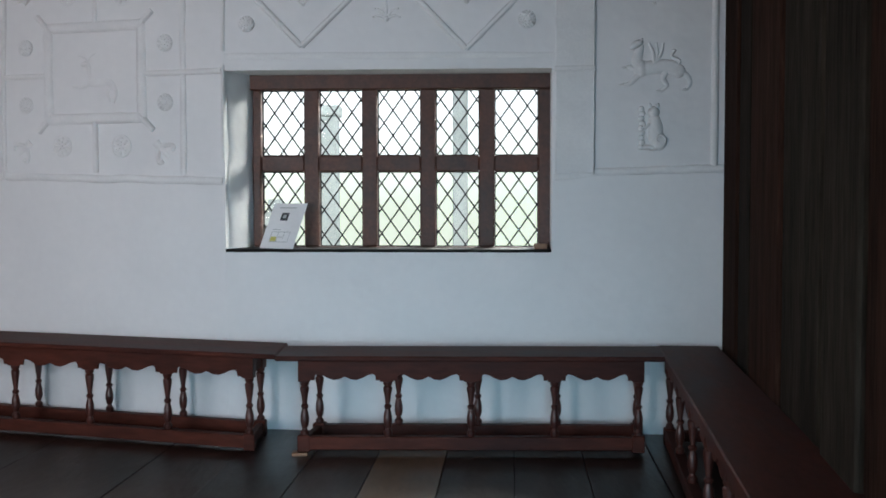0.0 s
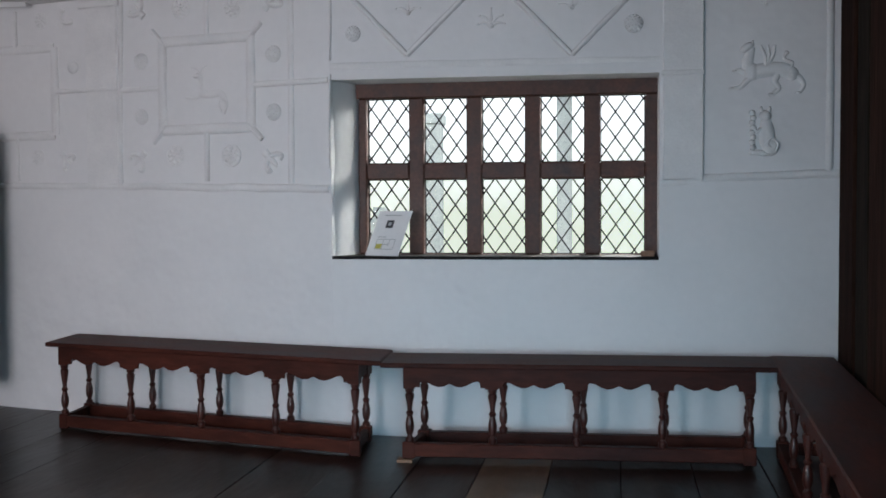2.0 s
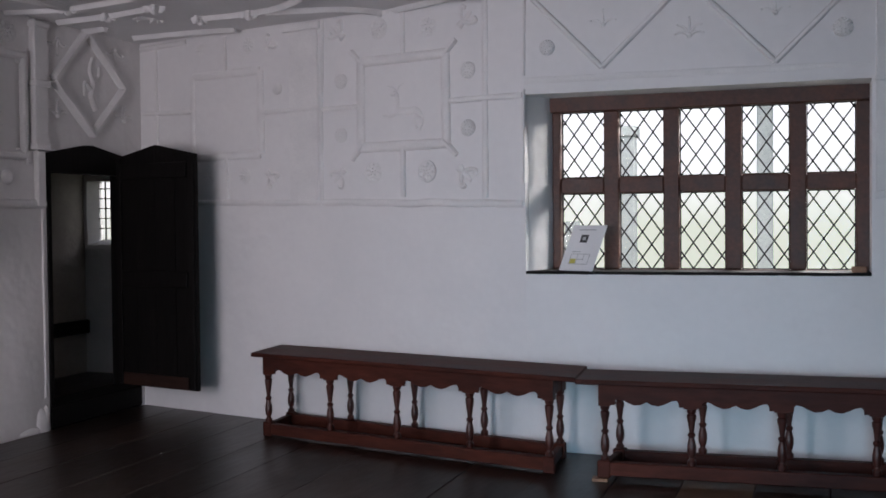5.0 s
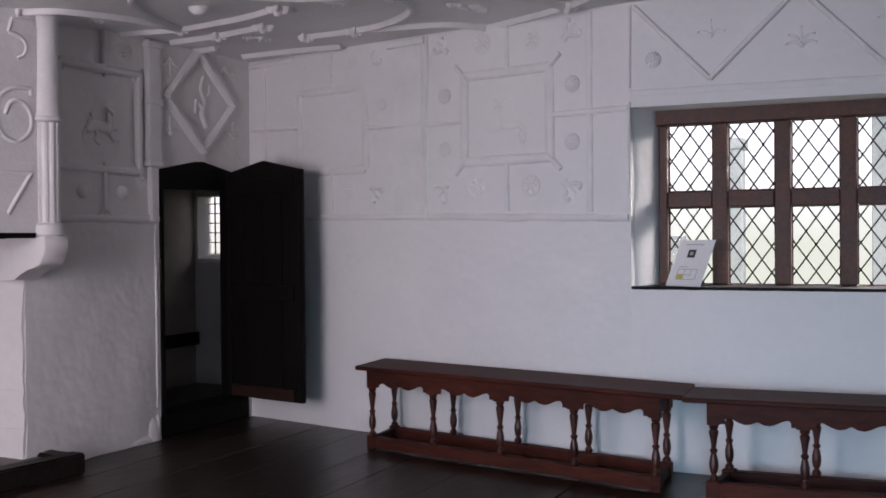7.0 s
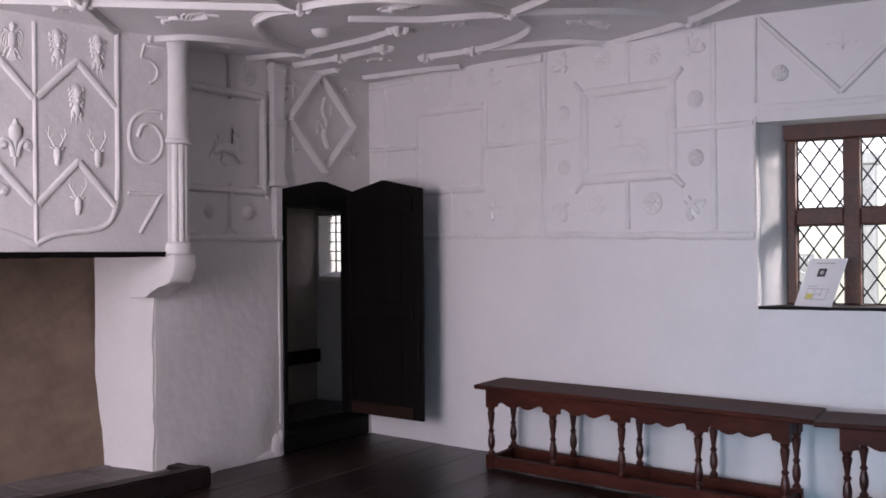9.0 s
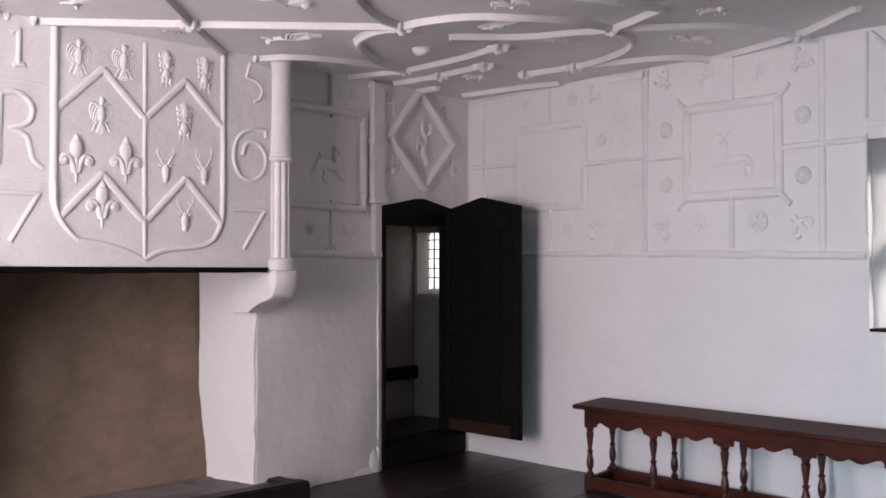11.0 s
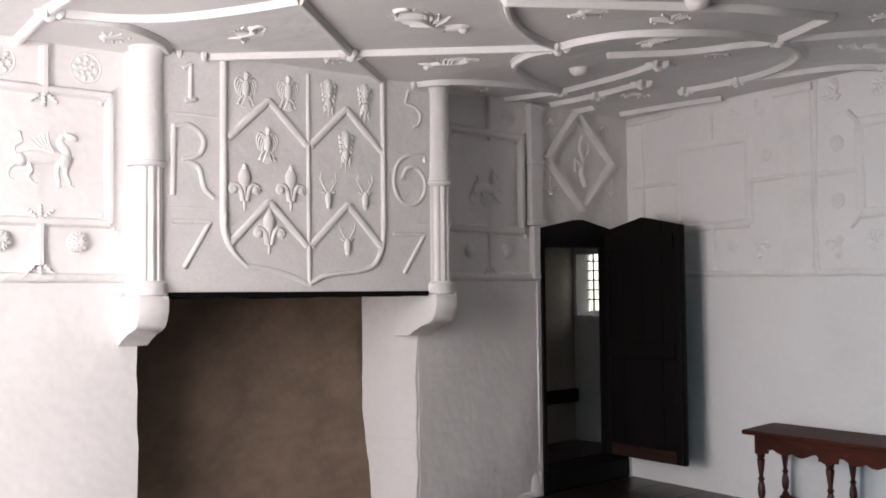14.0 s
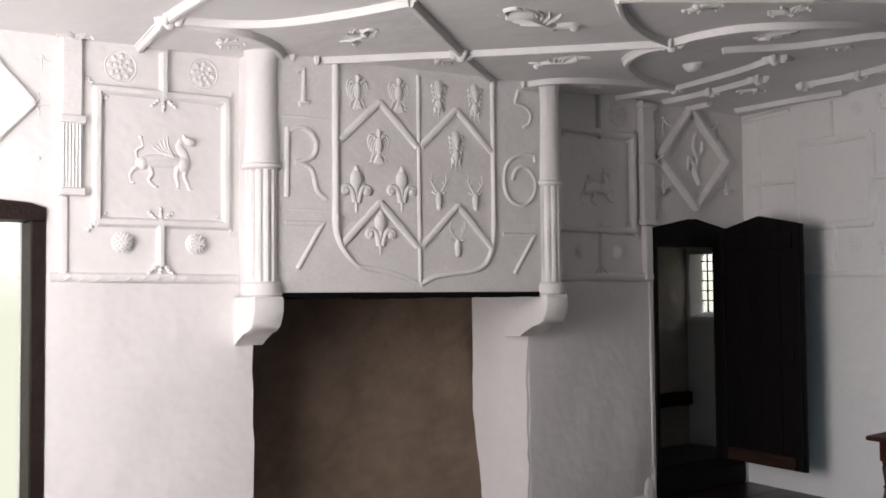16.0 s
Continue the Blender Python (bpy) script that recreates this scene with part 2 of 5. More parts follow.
def wall_mesh(plane, u0, u1, z0, z1, holes, thick, step=0.10, rough=1.0, bend=None, batter=0.0, ragged=None):
    """A wall with real openings. holes: (u0, u1, z0, z1). The face is slightly uneven, and true at its ends and round its openings.
    bend: (end, sign) eases the lower wall round a corner; batter: how far the foot leans into the room; ragged: an end with a crumbling edge."""
    us, zs = {u0, u1}, {z0, z1}
    for h in holes:
        us |= {h[0], h[1]}
        zs |= {h[2], h[3]}

    def fill(vals):
        vals = sorted(vals)
        out = [vals[0]]
        for a, b in zip(vals, vals[1:]):
            k = max(1, round((b - a) / step))
            out += [a + (b - a) * i / k for i in range(1, k + 1)]
        return out

    us, zs = fill(us), fill(zs)
    bm = bmesh.new()
    front, back = {}, {}

    def vert(i, j, side):
        store = back if side else front
        if (i, j) not in store:
            u, z = us[i], zs[j]
            near = min([abs(u - u0), abs(u - u1)] + [max(h[0] - u, u - h[1], h[2] - z, z - h[3], 0) for h in holes])
            d = -thick if side else unevenness(plane.at(u, z)) * rough * min(1, near / 0.25)
            shift = 0.0
            if bend and not side:
                ease = max(0, 1 - abs(u - bend[0]) / 0.6) ** 2 * min(1, max(0, (1.10 - z) / 0.5))
                d -= 0.037 * ease
                shift = bend[1] * 0.0045 * ease
            if ragged == u and not side:
                shift = 0.016 * noise.noise(Vector((u, z * 5, 2))) + 0.010 * noise.noise(Vector((u, z * 17, 7)))
            if batter and not side:
                d += batter * max(0, 1 - z / 1.15) ** 1.3
            store[i, j] = bm.verts.new((u + shift, z, d))
        return store[i, j]

    def solid(i, j):
        if not (0 <= i < len(us) - 1 and 0 <= j < len(zs) - 1):
            return False
        u, z = (us[i] + us[i + 1]) / 2, (zs[j] + zs[j + 1]) / 2
        return not any(h[0] < u < h[1] and h[2] < z < h[3] for h in holes)

    for i in range(len(us) - 1):
        for j in range(len(zs) - 1):
            if not solid(i, j):
                continue
            c = [(i, j), (i + 1, j), (i + 1, j + 1), (i, j + 1)]
            bm.faces.new([vert(*k, 0) for k in c])
            bm.faces.new([vert(*k, 1) for k in c[::-1]])
            for k, (di, dj) in enumerate(((0, -1), (1, 0), (0, 1), (-1, 0))):
                if not solid(i + di, j + dj):
                    a, b = c[k], c[(k + 1) % 4]
                    bm.faces.new((vert(*a, 0), vert(*a, 1), vert(*b, 1), vert(*b, 0)))
    return bm


def wall(name, plane, u0, u1, z0, z1, holes, thick, material, label, rough=1.0, bend=None, ragged=None):
    ob = mesh_ob(name, wall_mesh(plane, u0, u1, z0, z1, holes, thick, rough=rough, bend=bend, ragged=ragged), material, smooth=True)
    ob.matrix_world = plane.m
    return tagged(ob, label, "wall", kind="structure")


def ceil_z(x, y):
    return 3.0 - 0.1 * min(1, max(0, (6.3 - y) / 1.3))


# ---- the room ----
WR = Plane((-1.54, 6.838), (1.64, 6.742))
WL = Plane((-5.02, 7.80), (-1.54, 6.838))
FR = Plane((-5.14, 5.34), (-5.02, 7.80))
FL = Plane((-6.17, -1.62), (-5.42, 3.35))
HOOD = Plane((-5.20, 3.15), (-4.79, 5.33))
PN = Plane((1.635, 6.742), (0.69, -1.62))
SO = Plane((0.90, -0.60), (-6.10, -0.60))
TOP = 3.1

wall("wall_north_window", WR, 0, WR.length + 0.25, -0.1, TOP, [(0.005, 2.105, 1.175, 2.325)], 0.55, PLASTER, "white limewashed wall round a wide leaded window", bend=(0.0, 1))
wall("wall_north", WL, 0, WL.length, -0.1, TOP, [], 0.55, PLASTER, "white limewashed wall with moulded plaster panels above", bend=(WL.length, -1))
wall("wall_west_pier", FR, 0, 1.30, -0.1, TOP, [], 0.57, ROUGHCAST, "rough white limewashed pier between fireplace and doorway", 2.6, ragged=0)
wall("wall_west_doorway", FR, 1.30, FR.length, -0.1, TOP, [(1.302, 2.42, -0.1, 2.04)], 0.25, ROUGHCAST, "white limewashed wall over a small pointed doorway", 1.0)
wall("wall_west", FL, 0, FL.length, -0.1, TOP, [(2.75, 3.88, -0.1, 2.0)], 0.62, ROUGHCAST, "white limewashed wall beside a bright opening", 1.3, ragged=FL.length)
wall("wall_south", SO, 0, SO.length, -0.1, TOP, [(0.2, 1.2, 0.0, 1.78), (3.28, 5.52, 0.45, 2.8)], 0.4, PLASTER, "white limewashed wall with two tall openings")

bm = bmesh.new()
box(bm, -6.6, 1.9, -2.1, 8.3, -0.2, -0.03)
tagged(mesh_ob("floor_bed", bm, MORTAR), "dark dusty bed under the floorboards", "floor", kind="structure")

bm = bmesh.new()
nx, ny = 44, 52
grid = [[bm.verts.new((-6.6 + 8.4 * i / nx, -2.0 + 10.4 * j / ny, ceil_z(-6.6 + 8.4 * i / nx, -2.0 + 10.4 * j / ny))) for j in range(ny + 1)] for i in range(nx + 1)]
for i in range(nx):
    for j in range(ny):
        bm.faces.new((grid[i][j], grid[i + 1][j], grid[i + 1][j + 1], grid[i][j + 1]))
up = bmesh.ops.extrude_face_region(bm, geom=bm.faces[:])
for v in up["geom"]:
    if isinstance(v, bmesh.types.BMVert):
        v.co.z = 3.35
tagged(mesh_ob("ceiling", bm, PLASTER, smooth=False), "white plaster ceiling with moulded ribs", "ceiling", kind="structure")

# outside: bright overcast garden beyond the panes
bm = bmesh.new()
box(bm, -14.0, 14.0, 13.0, 13.1, -2.0, 7.0)
tagged(mesh_ob("backdrop_north", bm, BACKDROP), "bright hazy garden and sky", "backdrop", kind="structure")

# ---- tools for moulded plaster: local x along the wall, y up, z out into the room ----
OUT = Vector((0, 0, 1))


def smooth_line(pts, k=6):
    """Points along a smooth curve through pts."""
    pts = [Vector(p) for p in pts]
    ext = [pts[0] * 2 - pts[1], *pts, pts[-1] * 2 - pts[-2]]
    out = []
    for a, b, c, d in zip(ext, ext[1:], ext[2:], ext[3:]):
        for i in range(k):
            t = i / k
            out.append(0.5 * ((2 * b) + (c - a) * t + (2 * a - 5 * b + 4 * c - d) * t * t + (3 * b - a - 3 * c + d) * t ** 3))
    return out + [pts[-1]]


def sweep(bm, pts, w, h, out=OUT, sides=6, taper=1.0, sink=0.006, grooves=False):
    """A half-round ridge of width w and height h along pts, standing out along out."""
    pts = [Vector(p) for p in pts]
    rings = []
    for i, p in enumerate(pts):
        t = (pts[min(i + 1, len(pts) - 1)] - pts[max(i - 1, 0)]).normalized()
        side = t.cross(out).normalized()
        f = 1 + (taper - 1) * i / max(1, len(pts) - 1)
        ring = []
        for k in range(sides + 1):
            a = math.pi * k / sides
            r = 1.0
            if grooves and k in (2, sides - 2):
                r = 0.5
            ring.append(bm.verts.new(p + side * (math.cos(a) * w / 2 * f) + out * (math.sin(a) * h * f * r - sink)))
        rings.append(ring)
    for a, b in zip(rings, rings[1:]):
        for k in range(sides):
            bm.faces.new((a[k], a[k + 1], b[k + 1], b[k]))
    bm.faces.new(rings[0])
    bm.faces.new(rings[-1][::-1])


def bar(bm, a, b, w, h):
    """A moulded strip with rounded shoulders from a to b."""
    a, b = Vector((*a, 0)), Vector((*b, 0))
    t = (b - a).normalized()
    s = t.cross(OUT)
    prof = ((-0.5, -0.006), (-0.46, 0.35 * h), (-0.36, 0.75 * h), (-0.2, h), (0.2, h), (0.36, 0.75 * h), (0.46, 0.35 * h), (0.5, -0.006))
    n = max(2, int((b - a).length / 0.06))
    rows = []
    for i in range(n + 1):
        p = a.lerp(b, i / n)
        k = 1 + 0.16 * noise.noise(p * 14)
        rows.append([bm.verts.new(p + s * (x * w * k) + OUT * z * k) for x, z in prof])
    for q, r in zip(rows, rows[1:]):
        for k in range(7):
            bm.faces.new((q[k], q[k + 1], r[k + 1], r[k]))
    bm.faces.new(rows[0][::-1])
    bm.faces.new(rows[-1])


def blob(bm, u, z, su, sz, sd, turn=0.0, d=0.0, segs=10):
    """A flattened rounded lump, with half-sizes su, sz, sd."""
    m = Matrix.Translation((u, z, d)) @ Matrix.Rotation(radians(turn), 4, "Z") @ Matrix.Diagonal((su, sz, sd, 1))
    bmesh.ops.create_uvsphere(bm, u_segments=segs, v_segments=6, radius=1.0, matrix=m)


def rose(bm, u, z, r):
    """A flat double rose inside a thin ring."""
    ring = [(u + r * math.cos(2 * math.pi * k / 24), z + r * math.sin(2 * math.pi * k / 24), 0) for k in range(25)]
    sweep(bm, ring, r * 0.16, 0.012, sides=4)
    blob(bm, u, z, r * 0.97, r * 0.97, 0.005, segs=16)
    for n, q, s in ((8, 0.66, 0.24), (5, 0.34, 0.19)):
        for k in range(n):
            a = 2 * math.pi * k / n + q
            blob(bm, u + r * q * math.cos(a), z + r * q * math.sin(a), r * s, r * s * 0.8, 0.013 + 0.005 * (q < 0.5), math.degrees(a), segs=8)
    blob(bm, u, z, r * 0.15, r * 0.15, 0.022, segs=8)


def boss(bm, u, z, r, h=0.04):
    blob(bm, u, z, r, r, h, segs=16)
    for q in (0.35, 0.62, 0.85):
        n = int(18 * q)
        for k in range(n):
            a = 2 * math.pi * k / n + q * 9
            hh = h * math.sqrt(1 - q * q)
            blob(bm, u + r * q * math.cos(a), z + r * q * math.sin(a), r * 0.13, r * 0.13, 0.006, d=hh, segs=6)


def quill(bm, u, z0, z1, w=0.05, h=0.022, tip=1):
    """An upright strip that ends in a beaded three-fingered tip; tip 1: at z1, -1: at z0."""
    bar(bm, (u, z0), (u, z1), w, h)
    for e in ((z1, 1), (z0, -1)):
        if tip in (0, e[1]):
            for a in (-42, 0, 42):
                for k in range(4):
                    q = 0.02 + 0.02 * k
                    blob(bm, u + math.sin(radians(a)) * q * 1.2, e[0] + e[1] * math.cos(radians(a)) * q - e[1] * 0.02, 0.016 - 0.002 * k, 0.014, 0.022, a, segs=6)


def beaded(bm, u, z, turn, length=0.1, w=0.018):
    for k in range(6):
        q = (k / 5 - 0.5) * length
        blob(bm, u - math.sin(radians(turn)) * q, z + math.cos(radians(turn)) * q, w * (1 - 0.1 * k), 0.013, 0.02, turn, segs=6)


def frame_square(thing_ob, u, z, w, h, bw=0.05, bh=0.028, tips=True):
    """Four strips round a square, each a part, with beaded mitres."""
    for a, b in (((u - w / 2, z + h / 2), (u + w / 2, z + h / 2)), ((u - w / 2, z - h / 2), (u + w / 2, z - h / 2)), ((u - w / 2, z - h / 2), (u - w / 2, z + h / 2)), ((u + w / 2, z - h / 2), (u + w / 2, z + h / 2))):
        bm = bmesh.new()
        bar(bm, a, b, bw, bh)
        part("frame_bar", bm, MOULD, thing_ob, smooth=True)
    if tips:
        for su in (-1, 1):
            for sz in (-1, 1):
                bm = bmesh.new()
                beaded(bm, u + su * w / 2, z + sz * h / 2, -45 * su * sz, 0.13)
                part("mitre_leaf", bm, MOULD, thing_ob)


GRIFFIN = dict(
    body=((-0.30, -0.10), (-0.16, -0.06), (0.02, -0.05), (0.16, -0.04), (0.27, -0.08)),
    neck=((0.30, -0.08), (0.28, 0.06), (0.22, 0.16), (0.26, 0.26)), head=(0.36, 0.24, -20),
    legs=(((0.31, -0.14), (0.30, -0.26), (0.35, -0.36), (0.36, -0.43)), ((0.20, -0.12), (0.18, -0.25), (0.21, -0.36), (0.19, -0.43)),
          ((-0.20, -0.14), (-0.16, -0.24), (-0.20, -0.32), (-0.12, -0.41)), ((-0.28, -0.12), (-0.40, -0.18), (-0.46, -0.27), (-0.44, -0.37))),
    tail=((-0.36, -0.06), (-0.38, 0.06), (-0.29, 0.13), (-0.32, 0.25)),
    wing=((0.13, 0.0), 5, (0.06, 0.30), (-0.06, -0.035)))
LEAPER = dict(
    body=((-0.32, -0.06), (-0.20, 0.0), (-0.04, 0.01), (0.10, -0.01), (0.22, -0.02)),
    neck=((0.22, -0.03), (0.27, 0.08), (0.25, 0.20), (0.22, 0.32)), head=(0.28, 0.32, -30),
    legs=(((0.20, -0.06), (0.29, -0.15), (0.37, -0.23), (0.47, -0.25)), ((0.25, -0.01), (0.32, -0.02), (0.38, 0.0), (0.43, -0.01)),
          ((-0.13, -0.06), (-0.10, -0.17), (-0.15, -0.26), (-0.06, -0.34)), ((-0.32, -0.05), (-0.43, -0.12), (-0.48, -0.22), (-0.43, -0.32))),
    tail=((-0.29, 0.01), (-0.33, 0.09), (-0.22, 0.15), (-0.25, 0.23)),
    wing=((0.03, 0.05), 3, (-0.10, 0.34), (0.10, 0.0)))


def beast(bm, u, z, s, face=1, winged=True, form=GRIFFIN):
    """A plain heraldic four-legged creature in low relief, s long, looking towards face."""
    f = lambda x, y: (u + face * x * s, z + y * s, 0)
    line = lambda pts, w, h, taper=1.0: sweep(bm, smooth_line([f(*p) for p in pts], 5), w * s, h * s, taper=taper)
    line(form["body"], 0.21, 0.085)
    for (x, y), a, b in ((form["body"][0], 0.10, 0.10), (form["body"][4], 0.11, 0.13)):
        blob(bm, *f(x, y)[:2], a * s, b * s, 0.09 * s)
    line(form["neck"], 0.20, 0.09, 0.55)
    hx, hy, turn = form["head"]
    blob(bm, *f(hx, hy)[:2], 0.11 * s, 0.06 * s, 0.09 * s, turn * face)
    blob(bm, *f(hx - 0.07, hy + 0.055)[:2], 0.02 * s, 0.045 * s, 0.06 * s, 20 * face)
    for leg in form["legs"]:
        line(leg, 0.10, 0.07, 0.55)
        blob(bm, *f(leg[3][0] + 0.02, leg[3][1])[:2], 0.04 * s, 0.02 * s, 0.045 * s)
    line(form["tail"], 0.05, 0.055)
    blob(bm, *f(*form["tail"][3])[:2], 0.035 * s, 0.03 * s, 0.05 * s)
    if winged:
        (rx, ry), count, (tx, ty), (dx, dy) = form["wing"]
        for k in range(count):
            x, y = tx + dx * k, ty + dy * k
            line([(rx, ry), ((rx + x) / 2 - 0.03, (ry + y) / 2 - 0.01), (x, y)], 0.075, 0.085, 0.45)


def sprig(bm, u, z, s, turn=0.0, n=5):
    """A small spray of slender moulded leaves that curl outwards."""
    for k in range(n):
        e = k - (n - 1) / 2
        a = radians(turn + e * 170 / n)
        b = a + 0.28 * (1 if e >= 0 else -1) * (e != 0)
        q = s * (1 - 0.10 * abs(e))
        pts = [(u, z, 0), (u + 0.55 * q * math.cos(a), z + 0.55 * q * math.sin(a), 0), (u + q * math.cos(b), z + q * math.sin(b), 0)]
        sweep(bm, smooth_line(pts, 4), s * 0.25, s * 0.16, taper=0.4)
        blob(bm, u + 0.93 * q * math.cos(b), z + 0.93 * q * math.sin(b), s * 0.075, s * 0.06, s * 0.11, math.degrees(b), segs=6)
    blob(bm, u, z, s * 0.17, s * 0.17, s * 0.18, segs=8)


def creature(bm, u, z, s):
    """A plain sprawling winged creature in relief: bent body, two fans of feathers, curled tail."""
    f = lambda x, y: (u + x * s, z + y * s, 0)
    sweep(bm, smooth_line([f(-0.9, -0.15), f(-0.5, 0.12), f(0.0, 0.0), f(0.45, -0.08), f(0.8, 0.16)], 5), 0.24 * s, 0.17 * s, taper=0.7)
    sweep(bm, smooth_line([f(-0.85, -0.12), f(-1.15, 0.05), f(-1.1, 0.3), f(-0.9, 0.28)], 5), 0.10 * s, 0.12 * s, taper=0.6)
    blob(bm, *f(0.85, 0.18)[:2], 0.15 * s, 0.10 * s, 0.16 * s, 20)
    for e in (-1, 1):
        for k in range(4):
            sweep(bm, smooth_line([f(0.15 - 0.12 * k, 0.0), f(0.10 - 0.2 * k, e * 0.32), f(-0.02 - 0.3 * k, e * (0.58 - 0.07 * k))], 4), 0.13 * s, 0.13 * s, taper=0.4)
        sweep(bm, smooth_line([f(0.5, -0.04), f(0.65, e * 0.26), f(0.85, e * 0.34)], 4), 0.10 * s, 0.12 * s, taper=0.6)


def corner_leaf(bm, u, z, s, turn):
    """A three-lobed leaf with curled sides, pointing along turn."""
    r = Matrix.Rotation(radians(turn), 3, "Z")
    f = lambda x, y: Vector((u, z, 0)) + r @ Vector((x * s, y * s, 0))
    sweep(bm, smooth_line([f(0, -0.4), f(0, 0), f(0, 0.5)]), 0.40 * s, 0.024, taper=0.5)
    for e in (-1, 1):
        sweep(bm, smooth_line([f(0, -0.1), f(e * 0.35, 0.1), f(e * 0.5, 0.35), f(e * 0.3, 0.42)]), 0.22 * s, 0.020)


# ---- the leaded window ----
def clip_poly(poly, x0, x1, z0, z1):
    for axis, lim, keep in ((0, x0, 1), (0, x1, -1), (1, z0, 1), (1, z1, -1)):
        out = []
        for p, q in zip(poly, poly[1:] + poly[:1]):
            a, b = (p[axis] - lim) * keep, (q[axis] - lim) * keep
            if a >= 0:
                out.append(p)
            if a * b < 0:
                t = a / (a - b)
                out.append((p[0] + t * (q[0] - p[0]), p[1] + t * (q[1] - p[1])))
        poly = out
        if len(poly) < 3:
            return []
    return poly


def prism(bm, poly, d0, d1):
    lo, hi = [bm.verts.new((x, y, d0)) for x, y in poly], [bm.verts.new((x, y, d1)) for x, y in poly]
    bm.faces.new(lo[::-1])
    bm.faces.new(hi)
    for i in range(len(poly)):
        bm.faces.new((lo[i], lo[(i + 1) % len(poly)], hi[(i + 1) % len(poly)], hi[i]))


def leaded_window():
    m = WR.m @ Matrix.Translation((0, 0, -0.33))
    win = thing("window_1", m, "wide oak-framed mullioned window with diamond leaded panes", "window", kind="structure")
    x0, x1, z0, z1 = 0.12, 2.12, 1.165, 2.335
    lights = [(0.178 + 0.3905 * k, 0.178 + 0.3905 * k + 0.288) for k in range(5)]
    rows = [(1.182, 1.682), (1.790, 2.226)]
    def rail(name, a, b, c, d, depth=0.05, label=""):
        bm = bmesh.new()
        box(bm, a, b, c, d, -0.06, depth, bevel=0.008)
        part(name, bm, WINDOW_OAK, win, label)
    rail("head", 0.02, x1, 2.227, z1, 0.06)
    rail("bottom_rail", 0.02, x1, 1.12, 1.181, 0.045)
    edges = [x0] + [v for l in lights for v in l] + [x1]
    for k in range(6):
        rail("jamb_post" if k in (0, 5) else "mullion", edges[2 * k] + 0.001, edges[2 * k + 1] - 0.001, 1.182, 2.226, 0.052)
        if k < 5:
            rail("transom", lights[k][0] - 0.001, lights[k][1] + 0.001, 1.683, 1.789, 0.046)
    dw, dh = 0.120, 0.168
    for a, b in lights:
        for c, d in rows:
            bm = bmesh.new()
            cx, cz = (a + b) / 2 + random.uniform(-0.02, 0.02), (c + d) / 2 + random.uniform(-0.03, 0.03)
            for sgn in (1, -1):
                for k in range(-9, 10):
                    # cames run along lines x / dw + sgn * z / dh = k
                    p = Vector((cx + k * dw, cz))
                    t = Vector((dw, -sgn * dh)).normalized()
                    s = Vector((-t.y, t.x)) * 0.0048
                    q = [p + t * 2 + s, p + t * 2 - s, p - t * 2 - s, p - t * 2 + s]
                    q = clip_poly([tuple(v) for v in q], a, b, c, d)
                    if q:
                        prism(bm, q, -0.010 + 0.0003 * sgn, 0.0 + 0.0004 * sgn)
            for e in ((a, a + 0.006, c, d), (b - 0.006, b, c, d), (a, b, c, c + 0.006), (a, b, d - 0.006, d)):
                box(bm, e[0], e[1], e[2], e[3], -0.011, 0.001)
            lattice = part("lead_lattice", bm, LEAD, win, "dark diamond lead lattice")
            for i in range(-3, 4):
                for j in range(-7, 8):
                    if (i + j) % 2:
                        continue
                    px, pz = cx + i * dw / 2 + dw / 2, cz + j * dh / 2
                    q = clip_poly([(px - dw / 2, pz), (px, pz - dh / 2), (px + dw / 2, pz), (px, pz + dh / 2)], a, b, c, d)
                    if not q or (max(v[0] for v in q) - min(v[0] for v in q)) < 0.012:
                        continue
                    bm = bmesh.new()
                    prism(bm, q, -0.0065, -0.0045)
                    pane = part("pane", bm, GLASS, lattice)
                    pane.visible_shadow = False
    return win


leaded_window()

# splayed plaster side of the opening
bm = bmesh.new()
plan = [(-0.02, -0.03), (0.012, -0.045), (0.045, -0.11), (0.085, -0.20), (0.121, -0.315), (0.121, -0.50), (-0.12, -0.50)]
rings = []
for k in range(13):
    z = 1.176 + 1.148 * k / 12
    rings.append([bm.verts.new((u + (0.008 * noise.noise(Vector((u * 6, z * 3.5, 0))) if 0 < u < 0.12 else 0), z, d)) for u, d in plan])
for p, q in zip(rings, rings[1:]):
    for k in range(len(plan)):
        j = (k + 1) % len(plan)
        bm.faces.new((p[k], p[j], q[j], q[k]))
bm.faces.new(rings[0])
bm.faces.new(rings[-1][::-1])
ob = mesh_ob("window_reveal", bm, PLASTER, smooth=True)
ob.matrix_world = WR.m
tagged(ob, "splayed white plaster side of the window opening", "wall", kind="structure")

# sill: worn timber edge under the window
bm = bmesh.new()
cols = []
for k in range(43):
    u = 0.006 + 2.098 * k / 42
    d = 0.006 + 0.004 * noise.noise(Vector((u * 9, 0, 0)))
    lo, hi = 1.158 + 0.004 * noise.noise(Vector((u * 14, 3, 0))), 1.1775
    cols.append([bm.verts.new(c) for c in ((u, lo, d), (u, hi, d), (u, hi, -0.30), (u, lo, -0.30))])
for p, q in zip(cols, cols[1:]):
    for k in range(4):
        bm.faces.new((p[k], p[(k + 1) % 4], q[(k + 1) % 4], q[k]))
bm.faces.new(cols[0])
bm.faces.new(cols[-1][::-1])
ob = mesh_ob("window_sill", bm, BLACK_OAK)
ob.matrix_world = WR.m
tagged(ob, "dark worn wooden sill board under the window", "sill", kind="structure")

